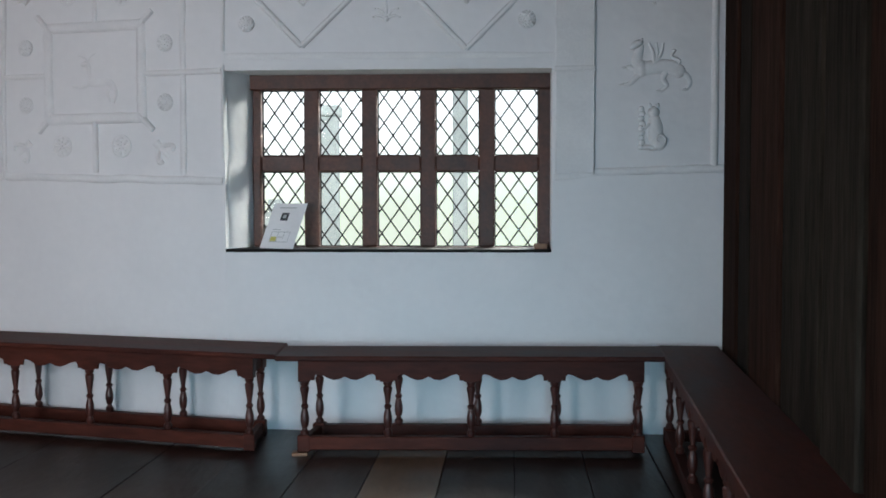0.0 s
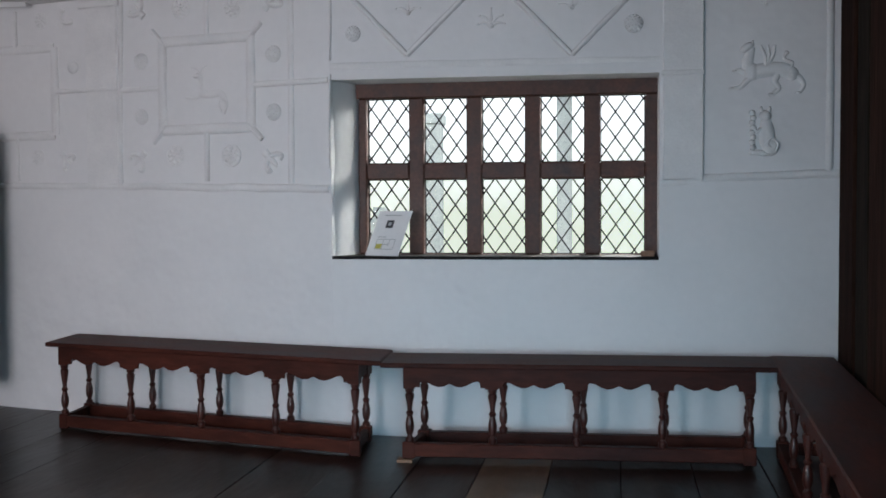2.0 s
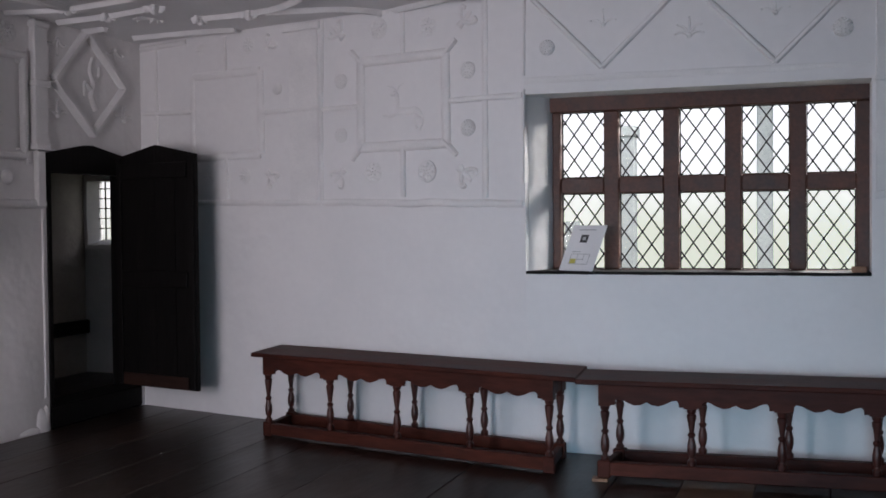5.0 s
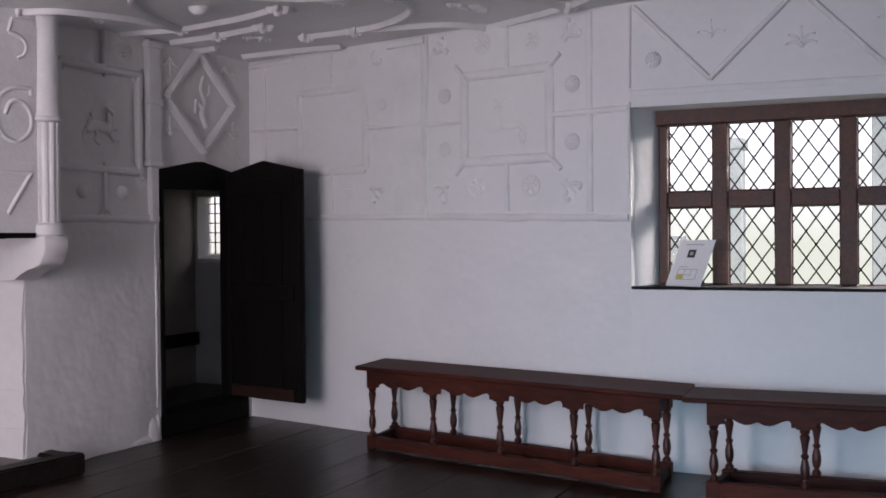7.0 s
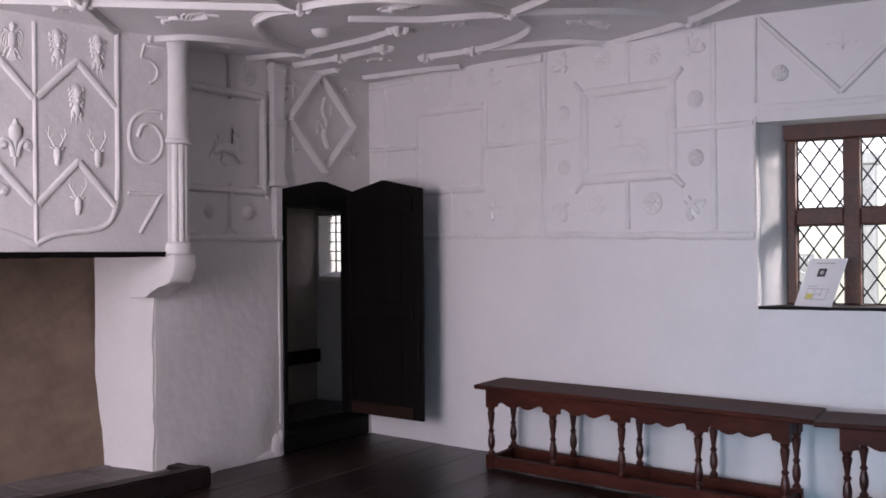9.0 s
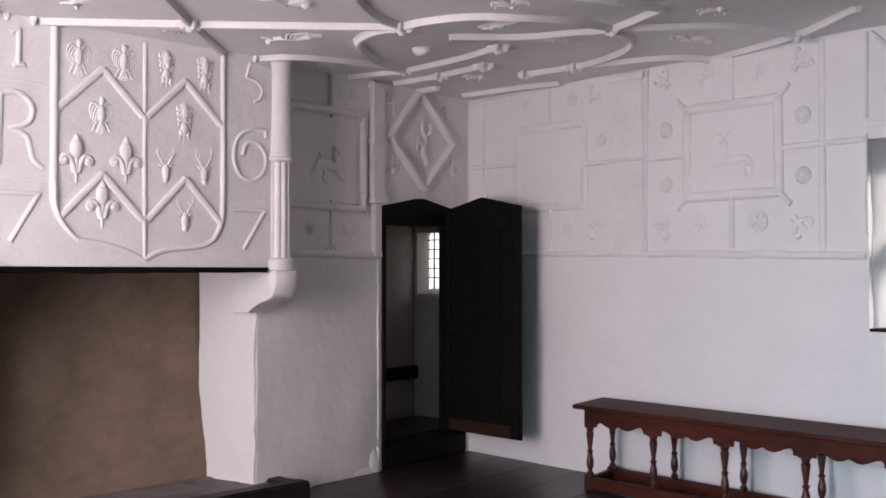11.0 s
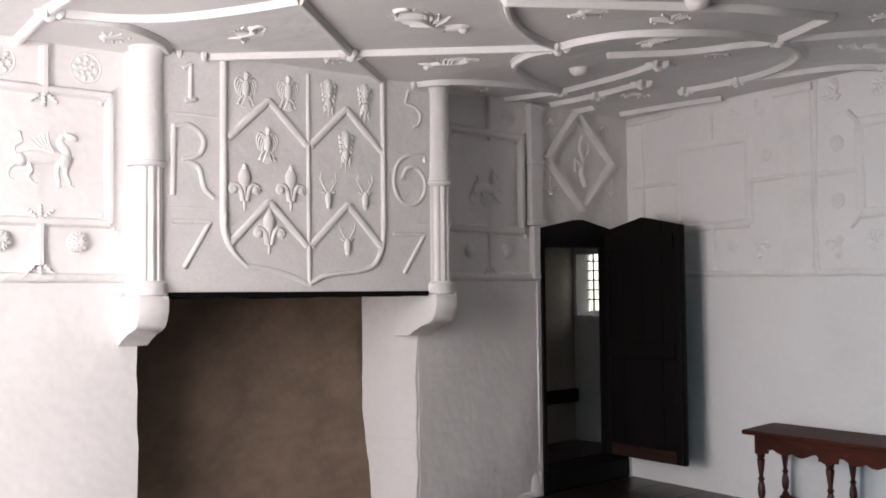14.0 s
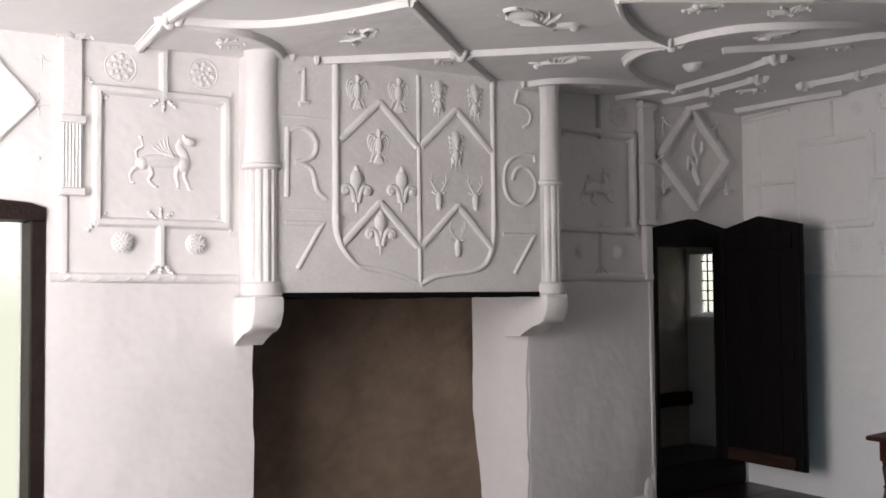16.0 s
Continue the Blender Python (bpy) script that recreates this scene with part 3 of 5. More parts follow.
# information card that leans on the window
card = thing("information_card", WR.m @ Matrix.Translation((0.195, 1.179, -0.125)) @ Matrix.Rotation(radians(-27), 4, "Y") @ Matrix.Rotation(radians(-29), 4, "X"), "white printed information card leaning against the window", "sign")
bm = bmesh.new()
box(bm, 0, 0.275, 0, 0.335, -0.006, 0, bevel=0.001)
part("board", bm, CARD, card)
for name, a, b, c, d, mt in (("photograph", 0.095, 0.155, 0.205, 0.262, INK), ("photograph_patch", 0.112, 0.138, 0.222, 0.246, GREY_INK), ("text_bar", 0.06, 0.20, 0.296, 0.303, GREY_INK), ("text_bar", 0.06, 0.13, 0.135, 0.140, GREY_INK),
                             ("plan_line", 0.06, 0.215, 0.118, 0.122, GREY_INK), ("plan_line", 0.06, 0.215, 0.045, 0.049, GREY_INK), ("plan_line", 0.06, 0.064, 0.045, 0.12, GREY_INK), ("plan_line", 0.211, 0.215, 0.045, 0.12, GREY_INK), ("plan_line", 0.115, 0.119, 0.045, 0.12, GREY_INK), ("plan_line", 0.165, 0.169, 0.07, 0.12, GREY_INK), ("plan_line", 0.115, 0.169, 0.08, 0.084, GREY_INK), ("plan_patch", 0.066, 0.112, 0.051, 0.085, YELLOW_INK)):
    bm = bmesh.new()
    box(bm, a, b, c, d, 0.0005, 0.0015 + (0.0006 if name == "photograph_patch" else 0))
    part(name, bm, mt, card)

bm = bmesh.new()
box(bm, 0, 0.085, 0, 0.035, 0, 0.06, bevel=0.004)
ob = mesh_ob("wooden_block", bm, RAW_WOOD)
ob.matrix_world = WR.m @ Matrix.Translation((1.995, 1.178, -0.10))
tagged(ob, "small pale wooden block lying on the sill", "block")

# ---- joined oak benches ----
def apron_profile(x0, x1, legs, top, low, high, dip):
    """The lower edge of a scalloped apron between legs, as points from x0 to x1."""
    pts = [(x0, low)]
    for a, b in zip(legs, legs[1:]):
        w = b - a
        for s, z in ((0.075, low), (0.08, low + 0.008), (0.13, low + 0.008), (0.135, high - 0.012), (0.16, high), (0.22, high - 0.006), (0.29, dip + 0.012), (0.36, dip), (0.43, dip + 0.004), (0.48, dip + 0.016), (0.5, dip + 0.020)):
            pts.append((a + s * w, z))
        for s, z in ((0.52, dip + 0.016), (0.57, dip + 0.004), (0.64, dip), (0.71, dip + 0.012), (0.78, high - 0.006), (0.84, high), (0.865, high - 0.012), (0.87, low + 0.008), (0.92, low + 0.008), (0.925, low)):
            pts.append((a + s * w, z))
    pts.append((x1, low))
    return pts


def strip(bm, pts, top, y0, y1):
    """An upright board with a shaped lower edge."""
    cols = []
    for x, z in pts:
        cols.append([bm.verts.new(c) for c in ((x, y0, z), (x, y0, top), (x, y1, top), (x, y1, z))])
    for a, b in zip(cols, cols[1:]):
        if (a[0].co - b[0].co).length < 1e-6:
            continue
        for k in range(4):
            bm.faces.new((a[k], a[(k + 1) % 4], b[(k + 1) % 4], b[k]))
    bm.faces.new(cols[0][::-1])
    bm.faces.new(cols[-1])


def leg_mesh():
    bm = bmesh.new()
    lathe(bm, [(0.021, 0.088), (0.025, 0.10), (0.025, 0.117), (0.016, 0.126), (0.014, 0.136), (0.020, 0.147), (0.0255, 0.175), (0.025, 0.205), (0.019, 0.235), (0.014, 0.250), (0.021, 0.258), (0.022, 0.270), (0.013, 0.279), (0.015, 0.300), (0.021, 0.340), (0.026, 0.378), (0.027, 0.396), (0.019, 0.406), (0.026, 0.414), (0.028, 0.436)], 12)
    box(bm, -0.029, 0.029, -0.029, 0.029, 0.432, 0.557, bevel=0.003)
    return bm


def lean(bm, skew):
    """Cut the bench askew, so that its ends follow the bend of the wall."""
    for v in bm.verts:
        v.co.x += skew * v.co.y


def bench(m, length, depth, bays, label, inset=0.13, group="benches along the walls", skew=0.0, far_inset=0.13, drop=0.0, butt=None):
    b = thing("bench", m, label, "bench", group)
    bm = bmesh.new()
    box(bm, 0, length, 0, depth, 0.558, 0.587, bevel=0.006)
    lean(bm, skew)
    if butt is not None:
        # the end is cut to meet the neighbouring seat
        for v in bm.verts:
            if v.co.x < length / 2:
                v.co.x += butt - (skew + 0.03) * v.co.y
    part("seat_board", bm, OAK, b)
    y0, y1 = 0.062, depth - 0.062
    legs = [inset + (length - inset - far_inset) * k / bays for k in range(bays + 1)]
    leg_me = None
    for y in (y0, y1):
        for x in legs:
            if leg_me is None:
                ob = part("leg", leg_mesh(), OAK_UP, b, smooth=True)
                leg_me = ob.data
            else:
                ob = new("leg", leg_me)
                ob.parent = b
            ob.location = (x + skew * y, y, 0)
            ob.rotation_euler = (0, 0, 0)
    pts = apron_profile(legs[0] - 0.03, legs[-1] + 0.03, legs, 0.55, 0.434, 0.480, 0.444)
    for y, name in ((y0, "front_apron"), (y1, "back_apron")):
        bm = bmesh.new()
        s = -1 if name == "front_apron" else 1
        strip(bm, pts, 0.557, y + s * 0.031, y + s * 0.010)
        lean(bm, skew)
        part(name, bm, OAK, b)
        bm = bmesh.new()
        box(bm, legs[0] - 0.036, legs[-1] + 0.036, y - 0.032, y + 0.032, 0.012, 0.089, bevel=0.005)
        lean(bm, skew)
        part("front_stretcher" if s < 0 else "back_stretcher", bm, OAK, b)
    for x in (legs[0], legs[-1]):
        for y in (y0, y1):
            bm = bmesh.new()
            box(bm, x - 0.037, x + 0.037, y - 0.035, y + 0.035, 0.0, 0.098, bevel=0.005)
            lean(bm, skew)
            part("foot", bm, OAK, b)
        bm = bmesh.new()
        box(bm, x - 0.012, x + 0.012, y0 + 0.030, y1 - 0.030, 0.44, 0.557, bevel=0.003)
        lean(bm, skew)
        part("end_apron", bm, OAK, b)
        bm = bmesh.new()
        box(bm, x - 0.020, x + 0.020, y0 + 0.033, y1 - 0.033, 0.020, 0.086, bevel=0.004)
        lean(bm, skew)
        part("end_stretcher", bm, OAK, b)
    for me in {ob.data for ob in b.children}:
        for v in me.vertices:
            if v.co.z > 0.35:
                v.co.z -= drop
    return b


bench(pose(-3.53, 6.82, 0.004, 0, 0, -15.5), 2.53, 0.50, 4, "long red-brown oak bench with turned legs and scalloped apron", skew=-0.31, far_inset=0.18)
bench(pose(-1.045, 6.105, 0.02, 0, 0, 0.6), 2.235, 0.46, 4, "red-brown oak bench with turned legs set under the window", inset=0.115, far_inset=0.165, skew=0.13, drop=0.02, butt=-0.042)
bench(pose(1.215, 6.60, 0.004, 0, 0, -95.15), 4.6, 0.365, 7, "dark oak bench with turned legs along the plank partition")
bm = bmesh.new()
box(bm, 0, 0.09, 0, 0.08, 0, 0.018, bevel=0.002)
ob = mesh_ob("wooden_wedge", bm, RAW_WOOD)
ob.matrix_world = pose(-0.99, 6.10, 0.001, 0, 0, 3)
tagged(ob, "small pale wooden packing piece under a bench foot", "wedge")

# ---- fireplace ----
FB = Plane((-6.15, 2.9), (-5.735, 5.40))
ob = mesh_ob("fireplace_back", wall_mesh(FB, 0, FB.length + 0.05, -0.1, 2.4, [], 0.3, rough=2.0, batter=0.15), HEARTH_BACK, smooth=True)
ob.matrix_world = FB.m
tagged(ob, "brown sooty rendered back of the fireplace", "fireplace", kind="structure")

hood = thing("chimney_hood", HOOD.m, "white plaster chimney hood with a moulded shield and pillars", "fireplace")
bm = wall_mesh(HOOD, 0.07, 2.17, 1.552, 2.98, [], 0.80, rough=0.5)
part("hood_body", bm, PARGET, hood, smooth=True)
bm = bmesh.new()
for k in range(36):
    a = 0.19 + 0.05 * k
    box(bm, a, a + 0.0495, 1.518 + 0.010 * noise.noise(Vector((k * 0.35, 0, 0))) + random.uniform(-0.004, 0.004), 1.551, -0.25, 0.010 + 0.014 * noise.noise(Vector((k * 0.4, 5, 0))) + random.uniform(-0.003, 0.003))
box(bm, 0.19, 1.99, 1.535, 1.5515, -0.3, 0.016)
part("lintel_edge", bm, BLACK_OAK, hood, "blackened splintered timber lintel edge")


def column(cu):
    bm = bmesh.new()
    upper = Matrix.Translation((cu, 0, -0.05)) @ Matrix.Rotation(radians(-90), 4, "X")
    lathe(bm, [(0.105, 2.27), (0.100, 2.30), (0.093, 2.5), (0.090, 2.80), (0.094, 2.86), (0.100, 2.90), (0.100, 2.97)], 20, upper)
    part("column_shaft", bm, MOULD, hood, smooth=True)
    bm = bmesh.new()
    lathe(bm, [(0.085, 1.60), (0.085, 2.25)], 20, upper)
    shaft = part("fluted_shaft", bm, MOULD, hood, smooth=True)
    for k in range(-3, 4):
        bm = bmesh.new()
        a = radians(k * 30 + 90)
        c = Matrix.Translation((cu + 0.075 * math.cos(a), 0, -0.05 + 0.075 * math.sin(a))) @ Matrix.Rotation(radians(-90), 4, "X")
        lathe(bm, [(0.020, 1.60), (0.021, 2.24)], 8, c)
        part("reed", bm, MOULD, shaft, smooth=True)
    bm = bmesh.new()
    lathe(bm, [(0.095, 2.235), (0.112, 2.245), (0.114, 2.262), (0.098, 2.275)], 20, upper)
    part("column_ring", bm, MOULD, hood, smooth=True)
    bm = bmesh.new()
    lathe(bm, [(0.095, 1.615), (0.112, 1.600), (0.116, 1.575), (0.118, 1.54), (0.10, 1.525)], 20, upper)
    part("column_base", bm, MOULD, hood, smooth=True)
    # ogee corbel that carries the column, seen in profile from the side
    prof = [(-0.42, 1.53), (0.062, 1.53), (0.066, 1.50), (0.060, 1.45), (0.045, 1.40), (0.015, 1.36), (-0.04, 1.335), (-0.10, 1.325), (-0.155, 1.308), (-0.19, 1.282), (-0.222, 1.274), (-0.24, 1.256), (-0.42, 1.248)]
    bm = bmesh.new()
    lo = [bm.verts.new((cu - 0.085, z, d)) for d, z in prof]
    hi = [bm.verts.new((cu + 0.085, z, d)) for d, z in prof]
    bm.faces.new(lo)
    bm.faces.new(hi[::-1])
    for i in range(len(prof)):
        j = (i + 1) % len(prof)
        bm.faces.new((lo[i], lo[j], hi[j], hi[i]))
    bmesh.ops.bevel(bm, geom=[e for e in bm.edges if abs(e.verts[0].co.x - e.verts[1].co.x) < 1e-4], offset=0.005, segments=1, affect="EDGES")
    part("corbel", bm, ROUGHCAST, hood, smooth=True)


column(0.125)
column(2.10)

# the shield and its charges
bm = bmesh.new()
sweep(bm, [(0.56, 2.895, 0), (0.56, 2.5, 0), (0.56, 2.0, 0)], 0.045, 0.026)
part("shield_edge", bm, MOULD, hood, smooth=True)
bm = bmesh.new()
sweep(bm, smooth_line([(0.56, 2.0, 0), (0.565, 1.90, 0), (0.60, 1.81, 0), (0.66, 1.74, 0), (0.715, 1.70, 0), (0.80, 1.685, 0)]), 0.05, 0.034, taper=0.3)
part("shield_edge", bm, MOULD, hood, smooth=True)
bm = bmesh.new()
sweep(bm, smooth_line([(0.70, 1.70, 0), (0.85, 1.68, 0), (0.99, 1.645, 0), (1.117, 1.595, 0)]), 0.04, 0.014)
part("shield_edge", bm, MOULD, hood, smooth=True)
bm = bmesh.new()
sweep(bm, smooth_line([(1.652, 2.885, 0), (1.652, 2.4, 0), (1.652, 1.95, 0), (1.63, 1.80, 0), (1.57, 1.71, 0), (1.46, 1.675, 0), (1.33, 1.662, 0), (1.21, 1.64, 0), (1.117, 1.595, 0)]), 0.036, 0.023)
part("shield_edge", bm, MOULD, hood, smooth=True)
bm = bmesh.new()
sweep(bm, [(1.112, 2.86, 0), (1.113, 2.2, 0), (1.117, 1.6, 0)], 0.03, 0.018)
part("shield_centre_rib", bm, MOULD, hood, smooth=True)
for a, b, c in (((0.585, 2.43), (0.848, 2.675), (1.10, 2.43)), ((1.128, 2.43), (1.382, 2.675), (1.64, 2.43)), ((0.60, 1.825), (0.848, 2.08), (1.10, 1.825)), ((1.130, 1.825), (1.389, 2.085), (1.635, 1.83))):
    bm = bmesh.new()
    bar(bm, a, b, 0.046, 0.015)
    bar(bm, c, b, 0.046, 0.0155)
    part("chevron", bm, MOULD, hood, smooth=True)


def flatten(bm, k=0.7):
    for v in bm.verts:
        v.co.z *= k


def fleur(u, z, s=1.0):
    bm = bmesh.new()
    f = lambda x, y: (u + x * s, z + y * s, 0)
    sweep(bm, smooth_line([f(0, 0.145), f(0, 0.12), f(0, 0.085), f(0, 0.04), f(0, 0.0)]), 0.001, 0.0)
    blob(bm, u, z + 0.075 * s, 0.042 * s, 0.062 * s, 0.032)
    blob(bm, u, z + 0.125 * s, 0.018 * s, 0.035 * s, 0.022)
    for e in (-1, 1):
        sweep(bm, smooth_line([f(e * 0.012, -0.06), f(e * 0.022, -0.01), f(e * 0.045, 0.03), f(e * 0.075, 0.03), f(e * 0.088, 0.005), f(e * 0.072, -0.012)]), 0.034 * s, 0.026)
        blob(bm, u + e * 0.068 * s, z + 0.006 * s, 0.026 * s, 0.026 * s, 0.026)
    sweep(bm, [f(0, 0.03), f(0, -0.05), f(0, -0.115)], 0.034 * s, 0.024, taper=0.5)
    flatten(bm)
    part("fleur_de_lis", bm, MOULD, hood, smooth=True)


for u, z in ((0.692, 2.135), (0.995, 2.145), (0.850, 1.885)):
    fleur(u, z)


def stag(u, z):
    bm = bmesh.new()
    blob(bm, u, z - 0.035, 0.024, 0.055, 0.028)
    blob(bm, u, z - 0.08, 0.018, 0.022, 0.024)
    for e in (-1, 1):
        sweep(bm, smooth_line([(u + e * 0.012, z, 0), (u + e * 0.030, z + 0.035, 0), (u + e * 0.052, z + 0.07, 0), (u + e * 0.050, z + 0.12, 0)]), 0.016, 0.018, taper=0.6)
        sweep(bm, [(u + e * 0.040, z + 0.05, 0), (u + e * 0.024, z + 0.09, 0)], 0.012, 0.014, taper=0.5)
        sweep(bm, [(u + e * 0.050, z + 0.07, 0), (u + e * 0.074, z + 0.10, 0)], 0.012, 0.014, taper=0.5)
        blob(bm, u + e * 0.034, z + 0.004, 0.02, 0.008, 0.014, e * 25)
    flatten(bm)
    part("stag_head", bm, MOULD, hood, smooth=True)


for u, z in ((1.252, 2.15), (1.518, 2.155), (1.385, 1.865)):
    stag(u, z)


def tassel(u, z):
    """A plain oval charge with scalloped sides and a fringed tail."""
    bm = bmesh.new()
    blob(bm, u, z + 0.045, 0.046, 0.072, 0.016, segs=14)
    blob(bm, u, z + 0.050, 0.030, 0.050, 0.026, segs=12)
    for a, b, r in ((-0.013, 0.062, 0.007), (0.013, 0.062, 0.007), (0, 0.040, 0.008), (0, 0.012, 0.013)):
        blob(bm, u + a, z + b, r, r * 1.2, 0.029, segs=8)
    for e in (-1, 1):
        for k in range(4):
            blob(bm, u + e * (0.046 - 0.004 * k), z + 0.075 - 0.03 * k, 0.010, 0.017, 0.012, e * 20, segs=8)
    blob(bm, u, z - 0.045, 0.026, 0.045, 0.020)
    for e in (-1, 0, 1):
        sweep(bm, smooth_line([(u + e * 0.010, z - 0.03, 0), (u + e * 0.028, z - 0.085, 0), (u + e * 0.036, z - 0.145 - 0.02 * (e == 0), 0)], 4), 0.032, 0.020, taper=0.25)
        blob(bm, u + e * 0.024, z - 0.070, 0.012, 0.022, 0.016, -e * 15, segs=8)
    flatten(bm, 0.9)
    part("oval_charge", bm, MOULD, hood, smooth=True)


for u, z in ((1.255, 2.735), (1.520, 2.735), (1.378, 2.43)):
    tassel(u, z)


def eaglet(u, z):
    """A plain upright bird-like charge with drooping feathered wings and a fanned tail."""
    bm = bmesh.new()
    blob(bm, u, z - 0.005, 0.027, 0.060, 0.026)
    blob(bm, u + 0.004, z + 0.070, 0.016, 0.024, 0.022)
    blob(bm, u + 0.020, z + 0.074, 0.014, 0.006, 0.014)
    sweep(bm, [(u, z + 0.03, 0), (u + 0.002, z + 0.065, 0)], 0.026, 0.022)
    for e in (-1, 1):
        for k in range(4):
            q = 1 - 0.17 * k
            sweep(bm, smooth_line([(u + e * 0.012, z + 0.030 - 0.008 * k, 0), (u + e * 0.048 * q, z + 0.052 - 0.016 * k, 0), (u + e * 0.068 * q, z + 0.015 - 0.020 * k, 0), (u + e * 0.058 * q, z - 0.040 - 0.008 * k, 0)], 4), 0.024, 0.020, taper=0.4)
        sweep(bm, smooth_line([(u + e * 0.012, z - 0.045, 0), (u + e * 0.036, z - 0.068, 0), (u + e * 0.046, z - 0.095, 0)], 4), 0.018, 0.018, taper=0.6)
        blob(bm, u + e * 0.048, z - 0.098, 0.014, 0.008, 0.014, -e * 40, segs=6)
    for e in (-2, -1, 0, 1, 2):
        sweep(bm, [(u, z - 0.045, 0), (u + e * 0.007, z - 0.085, 0), (u + e * 0.013, z - 0.125 + 0.004 * abs(e), 0)], 0.013, 0.018, taper=1.2)
    flatten(bm, 0.85)
    part("bird_charge", bm, MOULD, hood, smooth=True)


for u, z in ((0.700, 2.735), (0.975, 2.745), (0.838, 2.425)):
    eaglet(u, z)


def glyph(name, strokes, w=0.030, h=0.017):
    bm = bmesh.new()
    for pts in strokes:
        line = [(u, z, 0) for u, z in pts]
        sweep(bm, smooth_line(line) if len(line) > 2 else line, w, h)
    part(name, bm, MOULD, hood, smooth=True)


glyph("numeral_one", [[(0.362, 2.83), (0.360, 2.63)], [(0.362, 2.83), (0.315, 2.80)], [(0.33, 2.62), (0.39, 2.635)]])
glyph("letter_r", [[(0.262, 2.48), (0.256, 2.09)], [(0.262, 2.47), (0.36, 2.485), (0.435, 2.42), (0.42, 2.33), (0.31, 2.285)], [(0.33, 2.285), (0.41, 2.25), (0.44, 2.14), (0.50, 2.085)]], 0.034)
glyph("numeral_seven", [[(0.248, 1.945), (0.478, 1.945)], [(0.478, 1.945), (0.321, 1.685)]], 0.032)
glyph("numeral_five", [[(1.99, 2.845), (1.85, 2.84)], [(1.85, 2.84), (1.825, 2.755)], [(1.825, 2.755), (1.90, 2.74), (1.945, 2.69), (1.93, 2.63), (1.885, 2.605)]], 0.024)
glyph("letter_g", [[(1.975, 2.43), (1.86, 2.425), (1.76, 2.36), (1.735, 2.24), (1.78, 2.135), (1.88, 2.105), (1.965, 2.17), (1.975, 2.27), (1.91, 2.345), (1.83, 2.33), (1.80, 2.26)], [(1.975, 2.43), (1.98, 2.385)]], 0.030)
glyph("numeral_seven", [[(1.725, 1.912), (1.972, 1.915)], [(1.972, 1.915), (1.809, 1.665)]], 0.030)
for u0, u1, z in ((0.22, 0.53, 2.545), (0.22, 0.53, 2.02), (1.68, 2.0, 2.535), (1.68, 2.0, 1.985)):
    bm = bmesh.new()
    sweep(bm, [(u0, z, 0), ((u0 + u1) / 2, z + 0.004, 0), (u1, z - 0.004, 0)], 0.022, 0.006)
    part("seam_ridge", bm, MOULD, hood, smooth=True)

# hearth: slate flags with pale joints behind a dark timber kerb
KERB = Plane((-5.243, 2.821), (-4.785, 5.482))
bm = bmesh.new()
box(bm, -0.25, KERB.length - 0.02, -0.02, 0.094, -1.25, -0.02)
hearth = mesh_ob("hearth_bed", bm, JOINT)
hearth.matrix_world = KERB.m
tagged(hearth, "pale mortar bed of the slate hearth", "hearth", kind="structure")
for i in range(4):
    u = -0.24 + (0.22 if i % 2 else 0)
    while u < KERB.length - 0.12:
        u1 = min(u + random.uniform(0.34, 0.52), KERB.length - 0.10)
        bm = bmesh.new()
        box(bm, u, u1 - 0.012, 0.0, 0.100 + random.uniform(-0.002, 0.003), -0.415 - 0.29 * i, -0.137 - 0.29 * i, bevel=0.004)
        part("slate_flag", bm, SLATE, hearth)
        u = u1
kerb = thing("hearth_kerb", Matrix.Identity(4), "dark worn timber kerb round the raised hearth", "kerb")
for a, b, cut in (((-5.490, 5.631), (-4.785, 5.482), 0.131), ((-4.785, 5.482), (-5.243, 2.821), 0.0)):
    p = Plane(b, a)
    bm = bmesh.new()
    box(bm, cut, p.length, 0.001, 0.135 - 0.01 * (cut > 0), -0.13, 0)
    bmesh.ops.subdivide_edges(bm, edges=[e for e in bm.edges if e.calc_length() > 0.5], cuts=14, use_grid_fill=True)
    bmesh.ops.bevel(bm, geom=[e for e in bm.edges if e.calc_face_angle(0) > 0.5], offset=0.012, segments=2, affect="EDGES")
    for v in bm.verts:
        v.co.y += 0.006 * noise.noise(v.co * 5)
        v.co = p.m @ v.co
    part("kerb_timber", bm, KERB_OAK, kerb)


# limewashed blocks of the fireplace jamb
jb = thing("fireplace_jamb", FR.m, "limewashed stone blocks lining the fireplace side", "fireplace", kind="structure")
z = 0.09
for h in (0.20, 0.25, 1.00):
    bm = bmesh.new()
    box(bm, -0.014, 0.05, z, z + h - 0.001, -0.565, -0.004)
    bmesh.ops.subdivide_edges(bm, edges=[e for e in bm.edges if e.calc_length() > 0.1], cuts=9, use_grid_fill=True)
    for v in bm.verts:
        low = max(0, 1 - v.co.y / 1.5)
        if v.co.x < 0.04:
            v.co.x += 0.016 * noise.noise(v.co * 4.5) + 0.006 * noise.noise(v.co * 14) - 0.012 * low
        v.co.z += 0.010 * noise.noise(Vector((3, v.co.y * 7, v.co.x * 5)))
    part("block", bm, ROUGHCAST, jb, smooth=True)
    z += h

